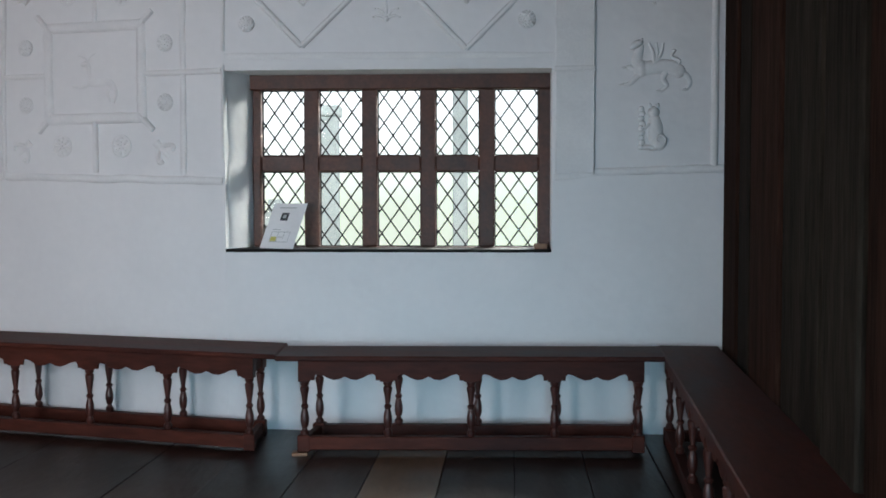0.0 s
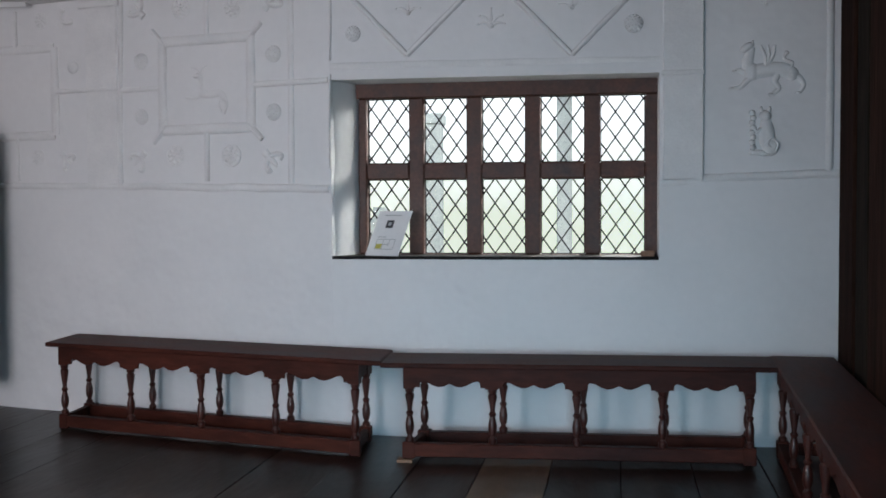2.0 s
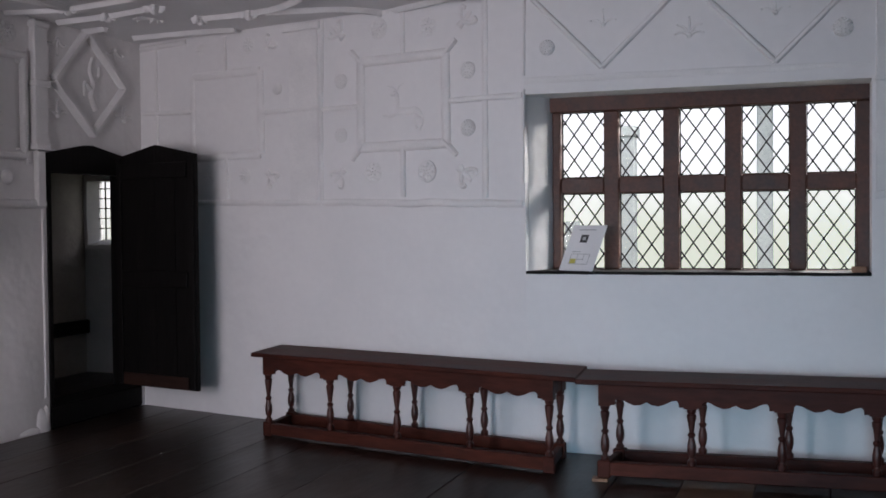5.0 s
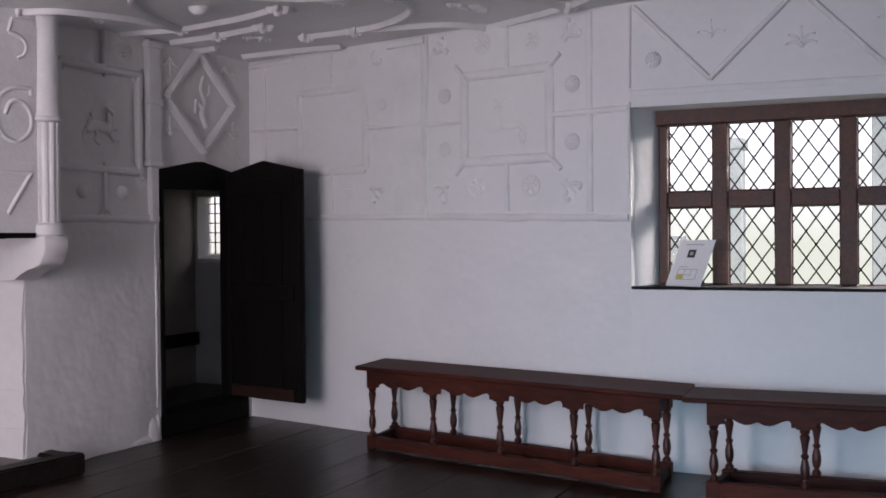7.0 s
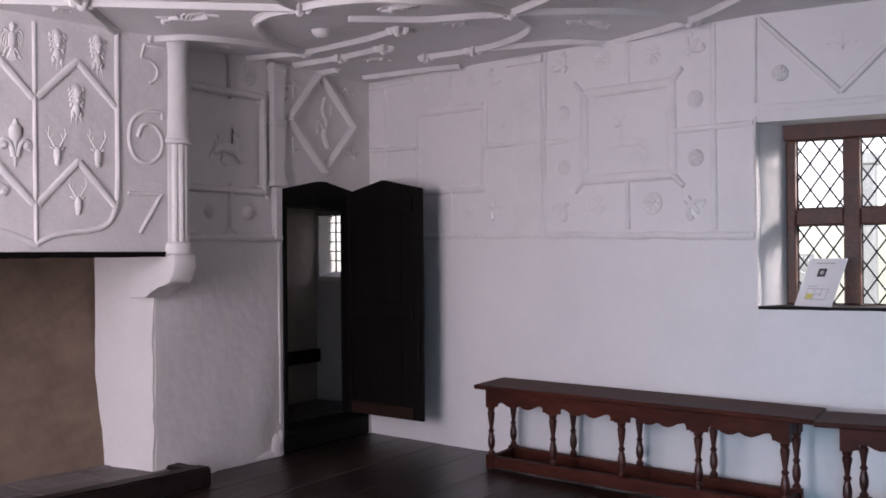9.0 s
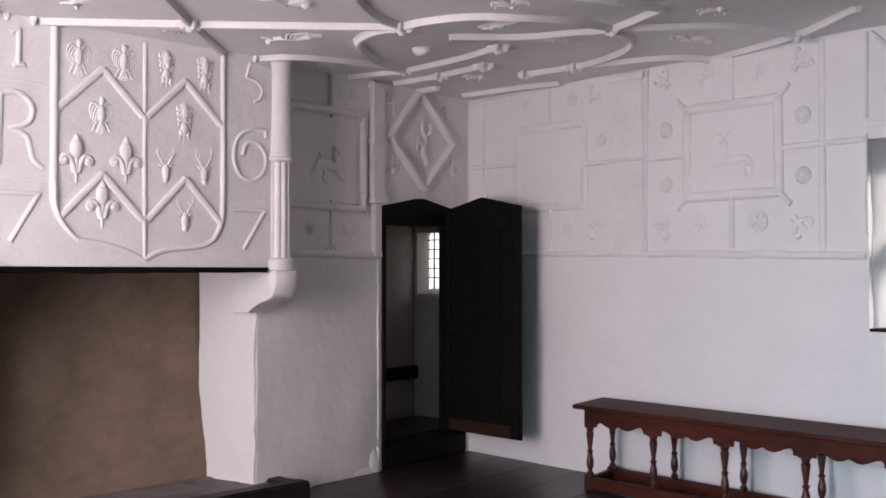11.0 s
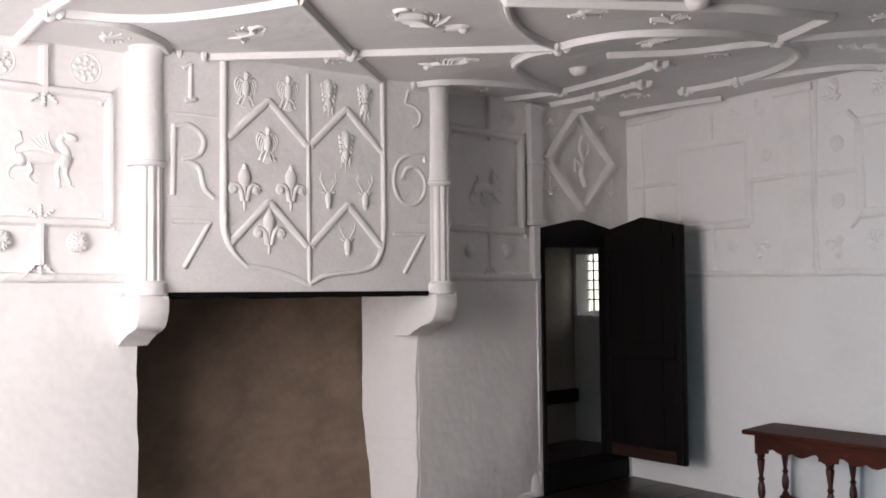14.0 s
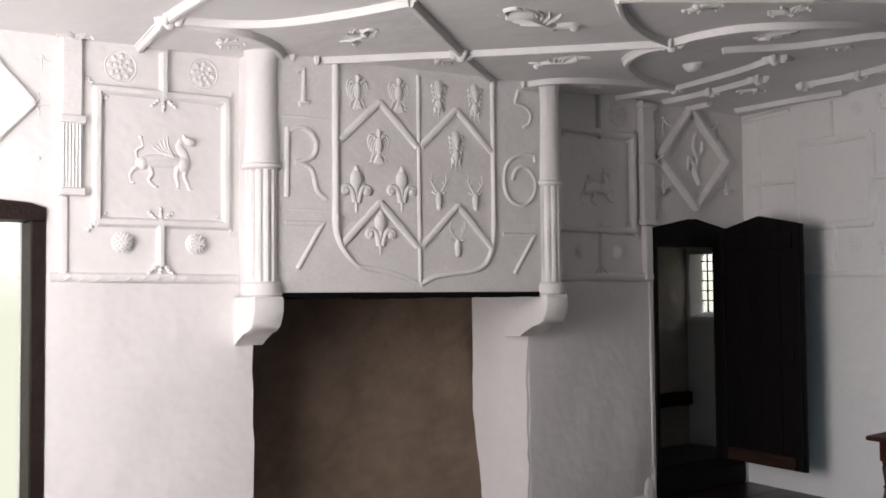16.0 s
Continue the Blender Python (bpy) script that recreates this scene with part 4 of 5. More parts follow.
bm = bmesh.new()
blob(bm, 1.225, 0.04, 0.075, 0.15, 0.022, 12)
blob(bm, 1.262, 0.10, 0.035, 0.10, 0.020)
blob(bm, 1.10, 0.015, 0.14, 0.04, 0.02)
ob = mesh_ob("plaster_patch", bm, ROUGHCAST, smooth=True)
ob.matrix_world = FR.m
tagged(ob, "lumpy white plaster repair at the foot of the pier", "plaster", kind="structure")

# lifting plaster edge of the pier beside the doorway
bm = bmesh.new()
sweep(bm, [(1.262 + 0.012 * noise.noise(Vector((0, k * 0.8, 2))), 0.25 + 0.055 * k, 0.004) for k in range(26)], 0.030, 0.012)
ob = mesh_ob("plaster_edge", bm, ROUGHCAST, smooth=True)
ob.matrix_world = FR.m
tagged(ob, "ragged lifting plaster edge along the doorway", "plaster", kind="structure")

# ---- the small pointed doorway, its open door and the lobby behind ----
frame_ob = thing("door_1", FR.m, "blackened oak door frame with a shallow pointed head", "door frame", kind="structure")
bm = bmesh.new()
box(bm, 1.303, 1.35, 0.172, 1.93, -0.16, 0.012, bevel=0.006)
part("jamb", bm, BLACK_OAK, frame_ob)
bm = bmesh.new()
box(bm, 2.372, 2.418, 0.172, 1.93, -0.255, 0.012, bevel=0.006)
part("jamb", bm, BLACK_OAK, frame_ob)
bm = bmesh.new()
prism(bm, [(1.29, 1.90), (2.43, 1.90), (2.43, 2.02), (2.26, 2.045), (1.82, 2.12), (1.72, 2.115), (1.29, 2.035)], -0.14, 0.016)
part("head", bm, BLACK_OAK, frame_ob)
bm = bmesh.new()
box(bm, 1.303, 2.419, 0.001, 0.170, -0.26, 0.012, bevel=0.015)
part("threshold", bm, BLACK_OAK, frame_ob, "dark worn oak threshold step")

hinge, free = Vector((-4.985, 7.40, 0)), Vector((-4.16, 7.175, 0))
DL = Plane((hinge.x, hinge.y), (free.x, free.y))
leaf = thing("door_leaf", DL.m, "blackened oak plank door standing wide open", "door")
n, wd = 4, DL.length
for k in range(n):
    a, b = wd * k / n, wd * (k + 1) / n - 0.003
    peak = lambda u: 2.035 + 0.085 * (1 - abs(u / wd - 0.5) * 2)
    bm = bmesh.new()
    prism(bm, [(a, 0.235), (b, 0.235), (b, peak(b)), (a, peak(a))], -0.035, 0.0 + random.uniform(-0.003, 0.003))
    part("plank", bm, BLACK_OAK, leaf)
for z0, z1, mt in ((0.24, 0.335, LEDGE_OAK), (1.02, 1.14, BLACK_OAK), (1.86, 1.98, BLACK_OAK)):
    bm = bmesh.new()
    box(bm, 0.06, wd - 0.08, z0, z1, 0.004, 0.022, bevel=0.005)
    part("ledge", bm, mt, leaf, "worn red-brown bottom ledge" if mt is LEDGE_OAK else "")
bm = bmesh.new()
for u in (0.02, wd - 0.04):
    box(bm, u - 0.015, u + 0.035, 0.24, 2.03, 0.004, 0.02, bevel=0.004)
part("edge_strip", bm, BLACK_OAK, leaf)

# lobby behind the doorway
bm = bmesh.new()
box(bm, -7.2, -5.32, 6.40, 8.6, 0.02, 0.168)
tagged(mesh_ob("lobby_floor", bm, FLOOR_OAK), "dark boarded lobby floor behind the doorway", "floor", kind="structure")
LB = Plane((-6.00, 6.3), (-5.98, 8.5))
wall("wall_lobby_back", LB, 0, LB.length, 0, TOP, [], 0.3, LOBBY_PLASTER, "unwhitened plaster lobby wall, toned darker for shade", 1.5)
LN = Plane((-6.2, 8.36), (-4.9, 8.31))
wall("wall_lobby_north", LN, 0, LN.length, 0, TOP, [(0.25, 0.60, 1.32, 1.90)], 0.16, ROUGHCAST, "white limewashed lobby wall with a small window", 1.5)
LS = Plane((-5.3, 6.42), (-6.2, 6.42))
wall("wall_lobby_south", LS, 0, LS.length, 0, TOP, [], 0.3, LOBBY_PLASTER, "unwhitened plaster lobby side wall, toned darker for shade", 1.5)
bm = bmesh.new()
box(bm, 0.60, 2.02, 0.53, 0.65, 0.01, 0.07, bevel=0.01)
ob = mesh_ob("wall_rail", bm, BLACK_OAK)
ob.matrix_world = LB.m
tagged(ob, "dark timber rail across the lobby wall", "rail", kind="structure")
lw = thing("window_2", LN.m, "small barred lobby window in a deep white reveal", "window", kind="structure")
bm = bmesh.new()
rings = []
for k in range(9):
    z = 1.321 + 0.578 * k / 8
    rings.append([bm.verts.new((u + 0.008 * noise.noise(Vector((u * 9, z * 6, 4))), z, d)) for u, d in ((0.225, 0.016), (0.258, 0.010), (0.268, -0.03), (0.278, -0.07), (0.292, -0.115), (0.298, -0.158), (0.236, -0.158))])
for p, q in zip(rings, rings[1:]):
    for k in range(7):
        j = (k + 1) % 7
        bm.faces.new((p[k], p[j], q[j], q[k]))
bm.faces.new(rings[0])
bm.faces.new(rings[-1][::-1])
part("splayed_side", bm, ROUGHCAST, lw, "rounded white plaster side", smooth=True)
bm = bmesh.new()
cols = [[bm.verts.new((0.24 + 0.045 * k, z + 0.010 * noise.noise(Vector((k * 1.3, d * 9, 1))), d)) for z, d in ((1.29, 0.022), (1.325, 0.010), (1.345, -0.06), (1.37, -0.15), (1.30, -0.15))] for k in range(9)]
for p, q in zip(cols, cols[1:]):
    for k in range(5):
        j = (k + 1) % 5
        bm.faces.new((p[k], p[j], q[j], q[k]))
bm.faces.new(cols[0])
bm.faces.new(cols[-1][::-1])
part("sloping_sill", bm, ROUGHCAST, lw, "ragged sloping plaster sill", smooth=True)
for u in (0.345, 0.41, 0.475, 0.54):
    bm = bmesh.new()
    box(bm, u, u + 0.012, 1.32, 1.90, -0.145, -0.128, bevel=0.003)
    part("bar", bm, LEAD, lw)
for z in (1.47, 1.56, 1.65, 1.74, 1.83):
    bm = bmesh.new()
    box(bm, 0.29, 0.60, z, z + 0.010, -0.127, -0.119)
    part("cross_bar", bm, LEAD, lw)

# bright opening in the west wall
op = thing("door_2", FL.m, "dark oak frame of a bright open doorway", "door frame", kind="structure")
for a, b in ((2.755, 2.84), (3.80, 3.875)):
    bm = bmesh.new()
    box(bm, a, b, 0.0, 1.93, -0.20, 0.014, bevel=0.008)
    part("jamb", bm, KERB_OAK, op)
bm = bmesh.new()
prism(bm, [(2.755, 1.931), (3.875, 1.931), (3.875, 1.995), (3.80, 2.02), (3.315, 2.06), (2.83, 2.02), (2.755, 1.995)], -0.20, 0.016)
part("head", bm, KERB_OAK, op)
bm = bmesh.new()
box(bm, -9.1, -9.0, -1.5, 5.5, -0.5, 4.0)
tagged(mesh_ob("backdrop_west", bm, BACKDROP), "bright hazy daylight beyond the doorway", "backdrop", kind="structure")

# ---- moulded plaster friezes ----
def add(owner, name, fn, *args, smooth=True, flat=1.0, **kw):
    bm = bmesh.new()
    fn(bm, *args, **kw)
    for v in bm.verts:
        v.co.z *= flat
    return part(name, bm, MOULD, owner, smooth=smooth)


def vbox(bm, u0, u1, z0, z1, d, bevel=0.006):
    box(bm, u0, u1, z0, z1, -0.012, d, bevel=bevel)


def wavy(u0, u1, z0, z1, n=14, amp=0.006):
    return [(u0 + (u1 - u0) * k / n, z0 + (z1 - z0) * k / n + amp * noise.noise(Vector((k * 0.9, u0 * 5, z0 * 7))), 0) for k in range(n + 1)]


# over and beside the window
fz = thing("window_frieze", WR.m, "white moulded zigzag plaster band over the window", "plaster frieze")
for a, b in (((0.51, 2.475), (0.03, 2.97)), ((0.51, 2.475), (1.035, 2.975)), ((1.563, 2.45), (1.05, 2.975)), ((1.563, 2.45), (2.09, 2.97))):
    add(fz, "zigzag_bar", bar, a, b, 0.038, 0.022)
add(fz, "boss", boss, 0.155, 2.62, 0.052, 0.03)
add(fz, "boss", boss, 1.945, 2.63, 0.060, 0.035)
add(fz, "leaf_spray", sprig, 1.055, 2.645, 0.115, 90)
for u in (0.52, 1.565):
    add(fz, "leaf_spray", sprig, u, 2.745, 0.10, 90, n=3)
add(fz, "lower_roll", sweep, wavy(0.0, 2.11, 2.415, 2.41), 0.05, 0.010)
add(fz, "edge_roll", sweep, [(0.0, 2.45, 0), (0.004, 2.7, 0), (0.008, 2.98, 0)], 0.022, 0.018)
add(fz, "edge_roll", sweep, [(-0.005, 1.75, 0), (-0.005, 2.05, 0), (-0.002, 2.36, 0)], 0.022, 0.020)
add(fz, "pilaster", vbox, 2.125, 2.365, 1.66, 2.985, 0.020, smooth=False)
add(fz, "pilaster_cap", vbox, 2.115, 2.378, 2.305, 2.335, 0.032, smooth=False)
add(fz, "pilaster_edge", sweep, [(2.366, 1.655, 0), (2.366, 2.3, 0), (2.366, 2.985, 0)], 0.020, 0.034)

pc = thing("beast_panel", WR.m, "white plaster panel with a leaping beast and small animal", "plaster panel")
add(pc, "upright_rib", sweep, [(3.12, 1.70, 0), (3.122, 2.3, 0), (3.12, 2.985, 0)], 0.05, 0.022)
add(pc, "lower_roll", sweep, wavy(2.37, 3.176, 1.668, 1.690), 0.055, 0.026)
add(pc, "lower_roll", sweep, wavy(2.12, 2.37, 1.635, 1.650, 5), 0.05, 0.014)
add(pc, "winged_beast", beast, 2.755, 2.325, 0.44, -1, form=LEAPER, flat=0.65)
bm = bmesh.new()
blob(bm, 2.752, 1.925, 0.052, 0.115, 0.030, 4)
blob(bm, 2.775, 1.86, 0.052, 0.062, 0.036)
blob(bm, 2.742, 2.045, 0.038, 0.036, 0.032)
for e in (-0.022, 0.024):
    blob(bm, 2.742 + e, 2.082, 0.011, 0.022, 0.022, -e * 500)
sweep(bm, smooth_line([(2.80, 1.82, 0.02), (2.815, 1.87, 0.024), (2.78, 1.90, 0.026), (2.755, 1.87, 0.026), (2.775, 1.85, 0.026)]), 0.014, 0.020)
sweep(bm, smooth_line([(2.72, 1.97, 0), (2.69, 1.95, 0), (2.675, 1.985, 0)]), 0.026, 0.028)
blob(bm, 2.70, 1.822, 0.050, 0.018, 0.026)
for k in range(9):
    blob(bm, 2.664 + 0.006 * (k % 2), 1.825 + 0.030 * k, 0.021, 0.020, 0.026, segs=8)
blob(bm, 2.74, 1.81, 0.035, 0.012, 0.03)
part("seated_animal", bm, MOULD, pc, smooth=True)
add(pc, "leaf_spray", sprig, 2.743, 2.72, 0.06, 90, n=3)

# the stag panel and the worn panel on the bent part of the north wall
sp = thing("stag_panel", WL.m, "white moulded plaster panel with a stag in a square", "plaster panel")
frame_square(sp, 2.65, 2.345, 0.72, 0.61, 0.075, 0.022, tips=False)
for a, b in (((1.94, 2.335), (2.28, 2.335)), ((3.02, 2.325), (3.60, 2.325)), ((2.66, 2.66), (2.66, 2.975)), ((2.65, 2.03), (2.65, 1.68))):
    add(sp, "rib", bar, a, b, 0.040, 0.018)
for u, z, eu, ez in ((2.29, 2.04, -1, -1), (3.01, 2.04, 1, -1), (2.29, 2.65, -1, 1), (3.01, 2.65, 1, 1)):
    add(sp, "mitre_rib", bar, (u - eu * 0.02, z - ez * 0.02), (u + eu * 0.085, z + ez * 0.085), 0.04, 0.026)
for u, z in ((3.187, 2.52), (3.185, 2.134), (2.11, 2.53), (2.11, 2.14)):
    add(sp, "boss", boss, u, z, 0.058, 0.026)
for u, z in ((2.385, 1.860), (2.845, 1.853), (2.445, 2.875), (2.865, 2.850)):
    add(sp, "rose", rose, u, z, 0.072, flat=0.75)
for u, z, t in ((3.15, 1.83, 45), (2.09, 1.85, -45), (3.16, 2.86, 135), (2.09, 2.88, -135)):
    add(sp, "corner_leaf", corner_leaf, u, z, 0.15, t + 180)
add(sp, "upright_rib", sweep, [(1.925, 1.66, 0), (1.925, 2.3, 0), (1.945, 2.985, 0)], 0.035, 0.030)
add(sp, "upright_rib", bar, (3.315, 1.66), (3.32, 2.985), 0.045, 0.012)
bm = bmesh.new()
for line, w, h in (([(2.57, 2.405, 0), (2.60, 2.40, 0), (2.61, 2.34, 0), (2.615, 2.28, 0)], 0.045, 0.014), ([(2.60, 2.285, 0), (2.68, 2.275, 0), (2.76, 2.28, 0), (2.80, 2.235, 0)], 0.065, 0.016),
                   ([(2.80, 2.25, 0), (2.815, 2.20, 0), (2.79, 2.14, 0)], 0.03, 0.011), ([(2.62, 2.27, 0), (2.55, 2.25, 0), (2.48, 2.26, 0)], 0.028, 0.011), ([(2.77, 2.25, 0), (2.75, 2.20, 0), (2.77, 2.15, 0)], 0.026, 0.009),
                   ([(2.60, 2.42, 0), (2.57, 2.45, 0), (2.52, 2.465, 0)], 0.016, 0.010), ([(2.60, 2.42, 0), (2.625, 2.455, 0), (2.665, 2.475, 0)], 0.016, 0.010)):
    sweep(bm, smooth_line(line, 4), w, h, taper=0.75, sink=0.003)
blob(bm, 2.575, 2.405, 0.032, 0.018, 0.014, 10)
part("stag", bm, MOULD, sp, smooth=True)
add(sp, "lower_roll", sweep, wavy(1.93, 3.60, 1.655, 1.618, 20, 0.009), 0.055, 0.024)

wp = thing("worn_panel", WL.m, "worn white plaster panel with faint square moulding", "plaster panel")
frame_square(wp, 0.97, 2.355, 0.72, 0.64, 0.07, 0.015, tips=False)
for a, b in (((1.34, 2.35), (1.90, 2.35)), ((0.04, 2.42), (0.60, 2.40)), ((0.97, 2.69), (0.97, 2.96)), ((0.97, 2.03), (0.97, 1.70)), ((0.20, 1.70), (0.20, 2.93))):
    add(wp, "rib", bar, a, b, 0.036, 0.019)
add(wp, "pilaster", vbox, 1.62, 1.90, 1.67, 2.965, 0.012, smooth=False)
add(wp, "pilaster_cap", vbox, 1.57, 1.925, 2.93, 2.985, 0.03, smooth=False)
for u, z in ((1.15, 1.876), (1.205, 2.875), (0.76, 1.88), (0.70, 2.88)):
    add(wp, "rose", rose, u, z, 0.06, flat=0.5)
for u, z, t in ((1.42, 1.86, 45), (1.42, 2.86, 135)):
    add(wp, "corner_leaf", corner_leaf, u, z, 0.13, t + 180)
add(wp, "boss", boss, 1.50, 2.52, 0.045, 0.018)
add(wp, "lower_roll", sweep, wavy(0.02, 1.92, 1.680, 1.655, 20, 0.007), 0.05, 0.020)
add(wp, "top_roll", sweep, wavy(0.02, 0.55, 2.955, 2.965, 6, 0.003), 0.05, 0.03)

# beside the chimney, over the doorway
lp = thing("lion_panel", FR.m, "white moulded plaster panel with a walking beast", "plaster panel")
frame_square(lp, 0.688, 2.355, 0.784, 0.71, 0.060, 0.032)
add(lp, "quill", quill, 0.735, 2.73, 2.985, 0.055, 0.028, -1)
add(lp, "quill", quill, 0.722, 1.72, 1.98, 0.05, 0.028, 0)
for u in (0.902, 0.50):
    add(lp, "ball", blob, u, 1.842, 0.055, 0.055, 0.045, segs=16)
add(lp, "rose", rose, 0.935, 2.868, 0.085)
add(lp, "walking_beast", beast, 0.70, 2.30, 0.36, 1, winged=False, form=LEAPER, flat=0.45)
add(lp, "lower_roll", sweep, wavy(0.30, 1.285, 1.655, 1.660, 10, 0.004), 0.07, 0.030)
add(lp, "pilaster", vbox, 1.155, 1.285, 2.07, 2.985, 0.050, smooth=False)
for z in (2.07, 2.53, 2.95):
    add(lp, "pilaster_cap", vbox, 1.142, 1.298, z - 0.022, z + 0.022, 0.066, smooth=False)
add(lp, "pilaster_foot", vbox, 1.185, 1.262, 1.64, 2.045, 0.040, smooth=False)

zp = thing("lozenge_panel", FR.m, "white plaster lozenge panel over the small doorway", "plaster panel")
for a, b in (((1.765, 2.985), (2.225, 2.60)), ((2.225, 2.60), (1.82, 2.205)), ((1.82, 2.205), (1.385, 2.58)), ((1.385, 2.58), (1.765, 2.985))):
    add(zp, "lozenge_bar", bar, a, b, 0.062, 0.050)
bm = bmesh.new()
sweep(bm, smooth_line([(1.88, 2.40, 0), (1.83, 2.50, 0), (1.86, 2.60, 0), (1.82, 2.70, 0), (1.85, 2.80, 0)]), 0.06, 0.03, taper=0.6)
sweep(bm, smooth_line([(1.83, 2.55, 0), (1.76, 2.60, 0), (1.75, 2.50, 0)]), 0.04, 0.025, taper=0.6)
sweep(bm, smooth_line([(1.85, 2.62, 0), (1.92, 2.66, 0), (1.93, 2.74, 0)]), 0.04, 0.025, taper=0.6)
part("twisted_stem", bm, MOULD, zp, smooth=True)
for u, z, t in ((1.44, 2.32, 90), (2.235, 2.35, 90), (1.45, 2.88, -90), (2.13, 2.90, -90)):
    add(zp, "leaf_spray", sprig, u, z, 0.125, t, n=3)

# west wall, beside the bright doorway
gp = thing("griffin_panel", FL.m, "white moulded plaster panel with a winged beast in a square", "plaster panel")
frame_square(gp, 4.495, 2.29, 0.72, 0.71, 0.055, 0.034)
add(gp, "quill", quill, 4.495, 2.62, 2.875, 0.055, 0.034, -1)
add(gp, "quill", quill, 4.480, 1.705, 1.955, 0.05, 0.034, 0)
for u in (4.269, 4.677):
    add(gp, "ball", boss, u, 1.827, 0.058, 0.050)
for u, z in ((4.258, 2.775), (4.722, 2.785)):
    add(gp, "rose", rose, u, z, 0.085)
add(gp, "winged_beast", beast, 4.495, 2.30, 0.40, 1)
add(gp, "lower_roll", sweep, wavy(3.90, 4.93, 1.640, 1.632, 14, 0.003), 0.055, 0.034)
for k in range(12):
    add(gp, "rope_strand", sweep, [(3.95 + 0.08 * k, 1.614, 0.010), (3.97 + 0.08 * k, 1.624, 0.027), (3.99 + 0.08 * k, 1.638, 0.033), (4.01 + 0.08 * k, 1.654, 0.020)], 0.007, 0.008)
add(gp, "pilaster", vbox, 3.945, 4.05, 2.08, 2.90, 0.035, smooth=False)
for z in (2.085, 2.465):
    add(gp, "pilaster_cap", vbox, 3.93, 4.068, z - 0.02, z + 0.02, 0.055, smooth=False)
for k in range(6):
    add(gp, "flute", sweep, [(3.954 + 0.0175 * k, 2.11, 0.035), (3.954 + 0.0175 * k, 2.44, 0.035)], 0.011, 0.012)
add(gp, "pilaster_foot", vbox, 3.945, 3.985, 1.66, 2.06, 0.020, smooth=False)
for a, b in (((3.81, 2.535), (3.50, 2.87)), ((3.81, 2.535), (3.50, 2.20))):
    add(gp, "lozenge_bar", bar, a, b, 0.05, 0.026)
add(gp, "leaf_spray", sprig, 3.82, 2.53, 0.07, 0, n=3)
add(gp, "leaf_spray", sprig, 3.84, 2.25, 0.07, 90, n=3)
add(gp, "leaf_spray", sprig, 3.85, 2.78, 0.07, -90, n=3)

# ---- moulded ribs of the ceiling ----
DOWN = Vector((0, 0, -1))


def on_ceiling(pts):
    return [Vector((x, y, ceil_z(x, y) + 0.002)) for x, y in pts]


def rib(pts, w=0.062, h=0.045):
    line = [(*p, 0) for p in pts]
    line = smooth_line(line, 8) if len(line) > 2 else [Vector(line[0]).lerp(Vector(line[1]), k / 8) for k in range(9)]
    bm = bmesh.new()
    sweep(bm, on_ceiling([(p.x, p.y) for p in line]), w, h, out=DOWN, sides=8, grooves=True)
    ob = mesh_ob("ceiling_rib", bm, MOULD, smooth=True)
    return tagged(ob, "white moulded plaster rib on the ceiling", "ceiling rib", "moulded ribs of the ceiling", "structure")


for pts in (
    [(-5.12, 3.62), (-4.49, 4.13), (-4.03, 4.49), (-3.57, 4.84)],
    [(-3.57, 4.84), (-3.38, 4.81), (-3.12, 4.86), (-2.90, 5.06), (-2.77, 5.36), (-2.72, 5.77)],
    [(-3.87, 3.23), (-4.49, 4.13), (-4.96, 4.86)],
    [(-3.57, 4.84), (-3.81, 4.87), (-4.07, 5.08), (-4.40, 5.66), (-4.61, 6.30)],
    [(-3.20, 3.92), (-3.38, 4.19), (-3.53, 4.54), (-3.57, 4.84)],
    [(-4.91, 5.02), (-4.66, 5.17), (-4.57, 5.67), (-4.61, 6.30)],
    [(-5.14, 6.25), (-4.61, 6.30), (-3.98, 6.10), (-3.56, 5.87)],
    [(-3.53, 5.27), (-3.25, 5.60), (-2.95, 5.72), (-2.72, 5.77), (-2.24, 5.37)],
    [(-2.72, 5.77), (-2.86, 6.38), (-3.18, 6.72), (-3.54, 6.88), (-3.95, 6.93)],
    [(-2.62, 7.18), (-1.92, 6.74), (-1.44, 6.22)],
    [(-2.68, 5.79), (-2.22, 6.19), (-1.92, 6.74)],
    [(-3.40, 6.88), (-2.86, 6.95), (-2.63, 7.16)],
    [(-4.85, 7.46), (-4.24, 7.40), (-3.92, 7.40)],
    [(-5.06, 7.09), (-4.82, 7.04)],
    [(-4.99, 6.70), (-4.51, 6.62), (-4.05, 6.48)],
    [(-5.66, 2.73), (-4.86, 2.52), (-4.40, 2.45)],
    [(-4.86, 2.52), (-4.76, 2.78), (-4.56, 2.99), (-4.21, 3.14), (-3.87, 3.23)],
    [(-4.93, 2.56), (-4.86, 2.90), (-4.98, 3.19), (-5.19, 3.40)],
    [(-2.24, 5.37), (-2.40, 4.90), (-2.80, 4.40), (-3.20, 3.92)],
):
    rib(pts)


def ceiling_bit(name, label, x, y, fn, *args, flat=1.0, **kw):
    bm = bmesh.new()
    fn(bm, 0, 0, *args, **kw)
    for v in bm.verts:
        v.co.z *= flat
    ob = mesh_ob(name, bm, MOULD, smooth=True)
    ob.matrix_world = Matrix.Translation((x, y, ceil_z(x, y))) @ Matrix.Rotation(math.pi, 4, "X") @ Matrix.Rotation(x * 7 + y * 3, 4, "Z")
    return tagged(ob, label, "ceiling ornament", "ornaments of the ceiling")


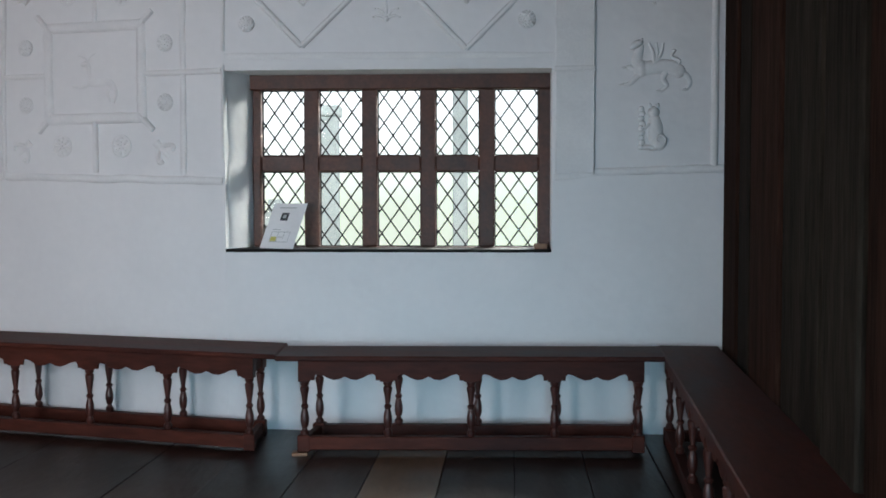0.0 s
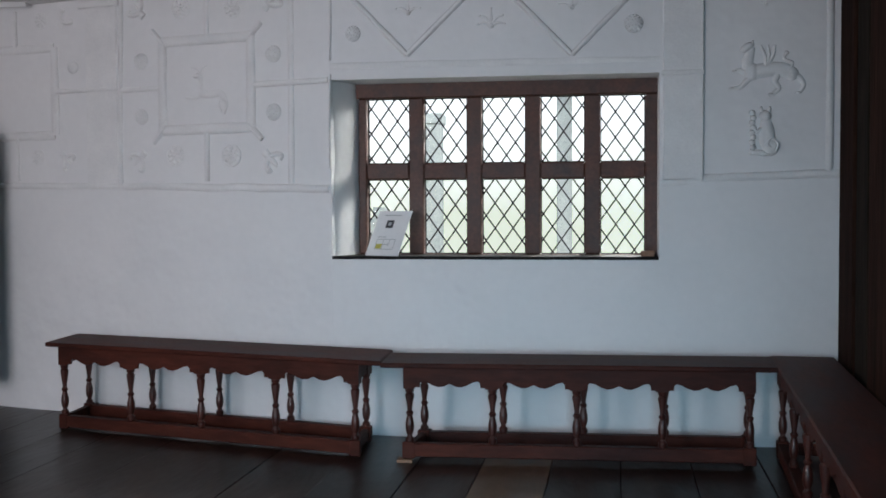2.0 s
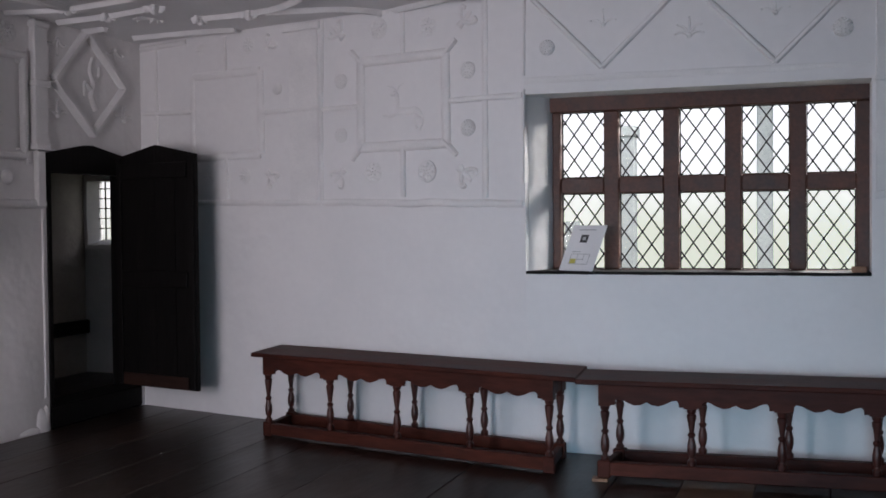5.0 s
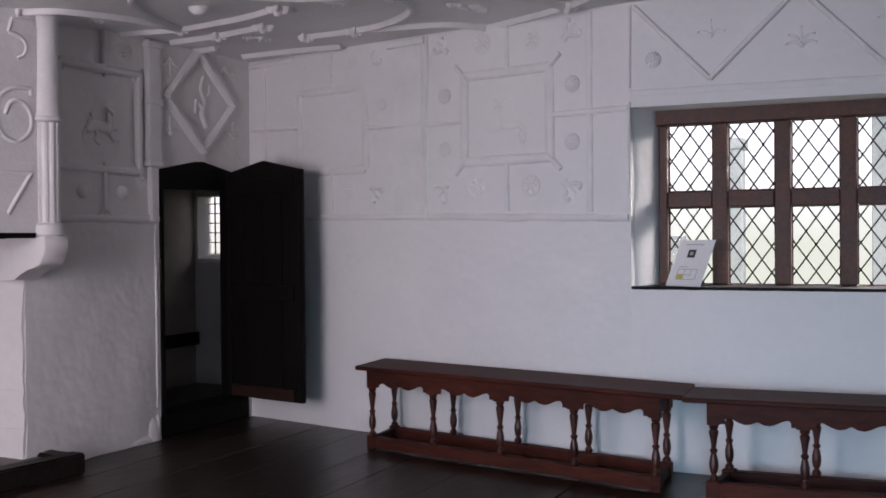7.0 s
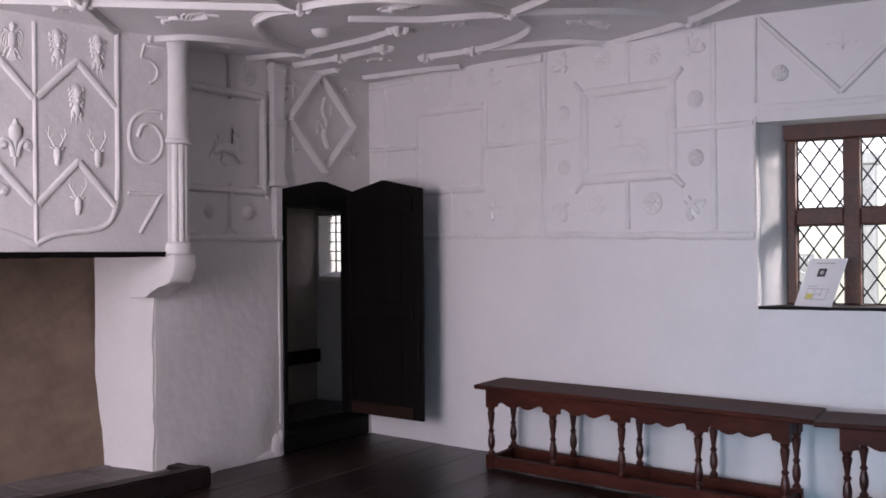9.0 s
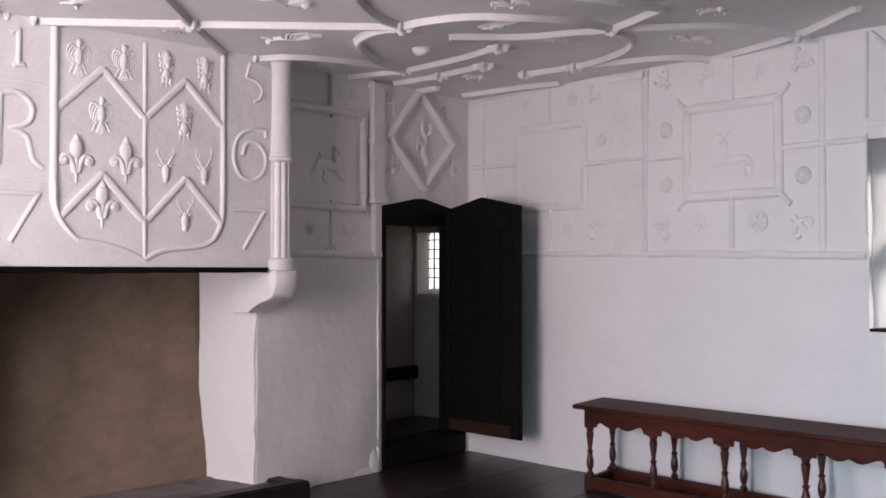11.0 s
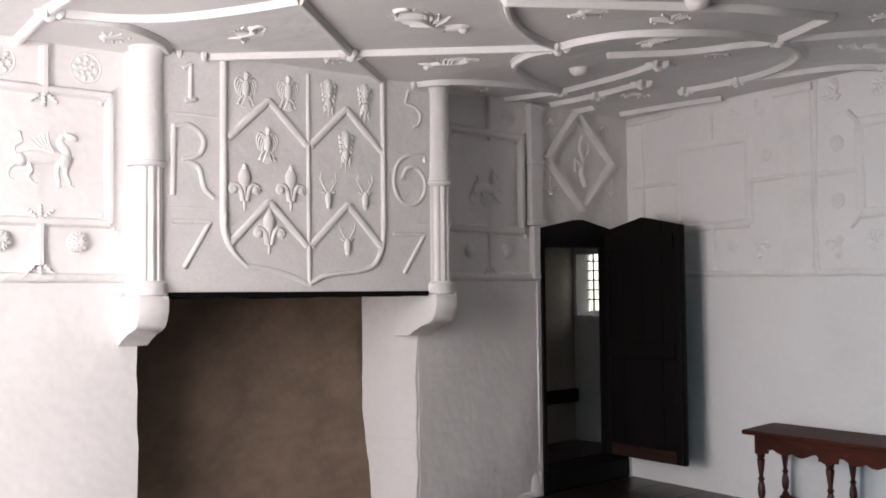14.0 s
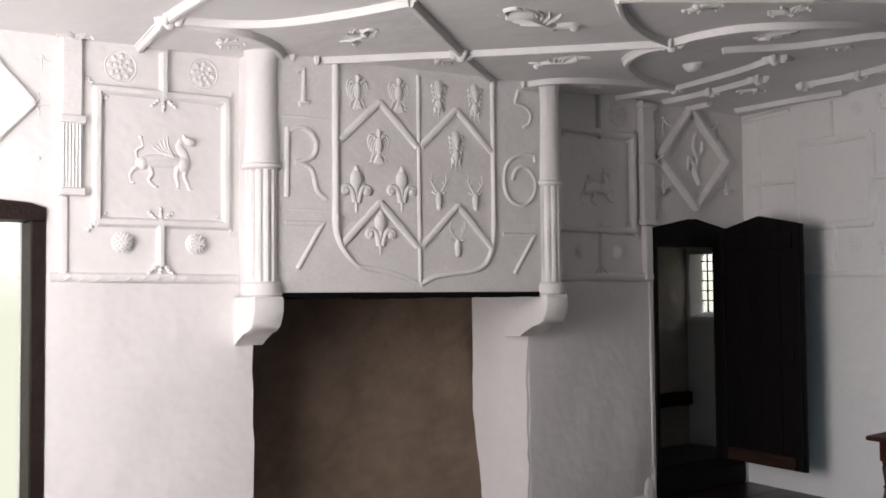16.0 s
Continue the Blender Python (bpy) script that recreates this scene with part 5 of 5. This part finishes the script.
def pendant(bm, u, z):
    blob(bm, u, z, 0.040, 0.040, 0.065)
    for k in range(4):
        blob(bm, u + 0.045 * math.cos(k * 1.571 + 0.6), z + 0.045 * math.sin(k * 1.571 + 0.6), 0.035, 0.02, 0.05, k * 90 + 34, segs=6)


for x, y in ((-4.49, 4.13), (-3.57, 4.84), (-4.61, 6.30), (-2.72, 5.77), (-1.92, 6.74), (-5.15, 3.60), (-4.94, 4.84), (-4.90, 5.02), (-4.87, 2.53), (-3.56, 5.87), (-3.54, 6.88), (-5.20, 3.42), (-3.95, 6.93), (-4.05, 6.48), (-4.51, 6.62), (-2.62, 7.17)):
    ceiling_bit("rib_boss", "small white plaster boss where ceiling ribs meet", x, y, pendant)
for x, y, s, t in ((-4.30, 4.72, 0.19, 35), (-5.16, 2.98, 0.15, 60), (-3.06, 4.34, 0.15, 40), (-2.83, 4.80, 0.15, 30), (-3.07, 5.16, 0.18, 200), (-3.14, 5.97, 0.14, 40), (-4.71, 4.15, 0.15, 40), (-4.82, 5.72, 0.10, 30), (-2.52, 6.52, 0.18, 220), (-2.04, 5.68, 0.15, 40), (-3.62, 6.02, 0.12, 70), (-4.30, 6.85, 0.16, 20), (-5.55, 2.35, 0.14, 60), (-4.58, 3.47, 0.17, 220)):
    ceiling_bit("leaf_ornament", "small white moulded leaf spray on the ceiling", x, y, creature if s > 0.16 else sprig, s * 0.95, *(() if s > 0.16 else (t, 7)))
ceiling_bit("winged_ornament", "white moulded winged creature on the ceiling", -3.72, 3.96, creature, 0.24)
ceiling_bit("fruit_boss", "round white plaster fruit boss on the ceiling", -3.95, 5.58, blob, 0.065, 0.065, 0.055, segs=14)
ceiling_bit("fruit_boss", "round white plaster fruit boss on the ceiling", -2.55, 4.55, blob, 0.065, 0.065, 0.055, segs=14)

# ---- plank partition on the east side ----
bm = bmesh.new()
box(bm, 0, PN.length, -0.1, TOP, -0.16, -0.062)
east = mesh_ob("wall_east", bm, BLACK_OAK)
east.matrix_world = PN.m
tagged(east, "dark oak plank partition behind a long bench", "wall", kind="structure")
joints = [0.0, 0.666, 1.188, 2.108, 2.994, 3.586, 4.146, 4.706, 5.266, 5.826, 6.386, 6.946, 7.506, 8.066, 8.41]
for k, (a, b) in enumerate(zip(joints, joints[1:])):
    gap = 0.10 if k % 2 else 0.06
    bm = bmesh.new()
    box(bm, 0.0, b - a - gap, 0.0, 3.02, -0.061, -0.004 - 0.010 * (k % 2), bevel=0.012)
    ob = part("plank", bm, PANEL_RED if k in (0, 2, 5) else PANEL_OAK, east)
    ob.location = (a, 0, 0)

# ---- floorboards, running from the south wall to the window wall ----
floor = tagged(new("floor"), "dark worn wide oak floorboards", "floor", kind="structure")
TIGHT = (-3.40, -2.55, -2.17, -1.32)  # joints filled with old dirt
edges = [-6.4, -5.98, -5.55, -5.1, -4.7, -4.27, -3.83, -3.40, -3.04, -2.55, -2.17, -1.78, -1.32, -0.875, -0.495, -0.095, 0.30, 0.70, 1.10, 1.5, 1.9]
for k, (a, b) in enumerate(zip(edges, edges[1:])):
    cuts = [-2.05, random.uniform(-0.5, 1.5), random.uniform(2.6, 4.6), 8.2]
    for c, d in zip(cuts, cuts[1:]):
        bm = bmesh.new()
        box(bm, a + (0.0006 if a in TIGHT else 0.0026), b - (0.0006 if b in TIGHT else 0.0026), c + 0.003, d - 0.003, -0.03, 0.0, bevel=0.0 if a in TIGHT else 0.003)
        for v in bm.verts:
            v.co.x += 0.035 * (v.co.y - 6.0)
            v.co.z += -0.001 if k % 2 else 0.0
        me_mat = PALE_BOARD if (a == -0.495 and d > 8) else FLOOR_OAK
        part("floorboard", bm, me_mat, floor)

# ---- outside the north window ----
LAWN = mat("pale_lawn", (0.10, 0.13, 0.05), 0.9, var=0.2, scale=2, fine=30)
PALE_STONE = mat("pale_grey_stone", (0.42, 0.45, 0.46), 0.85, var=0.12, scale=3, fine=25)
bm = bmesh.new()
box(bm, -400, 400, 8.9, 400, -0.5, -0.3)
tagged(mesh_ob("ground", bm, LAWN), "green lawn outside the window", "ground", kind="structure")
for name, x0, x1, y, z1, label in (("stone_pillar", -0.17, 0.0, 12.0, 5.0, "slim grey stone pillar in the garden"), ("stone_turret", -1.78, -1.50, 12.2, 2.75, "pale stone turret with a stepped top in the garden")):
    t = thing(name, Matrix.Translation((x0, y, -0.3)), label, name.split("_")[1])
    bm = bmesh.new()
    box(bm, 0, x1 - x0, 0, 0.3, 0, z1, bevel=0.01)
    part("shaft", bm, PALE_STONE, t)
    bm = bmesh.new()
    box(bm, -0.03, x1 - x0 + 0.03, -0.03, 0.33, z1 + 0.001, z1 + 0.12, bevel=0.01)
    part("cap", bm, PALE_STONE, t)
wl = thing("garden_wall", Matrix.Translation((-3.0, 12.4, -0.3)), "low pale stone garden wall with coping blocks", "garden wall")
bm = bmesh.new()
box(bm, 0, 0.9, 0, 0.25, 0, 1.66, bevel=0.01)
part("wall_body", bm, PALE_STONE, wl)
for k in range(4):
    bm = bmesh.new()
    box(bm, 0.22 * k + 0.01, 0.22 * k + 0.15, 0.0, 0.25, 1.661, 1.80, bevel=0.01)
    part("coping_block", bm, PALE_STONE, wl)
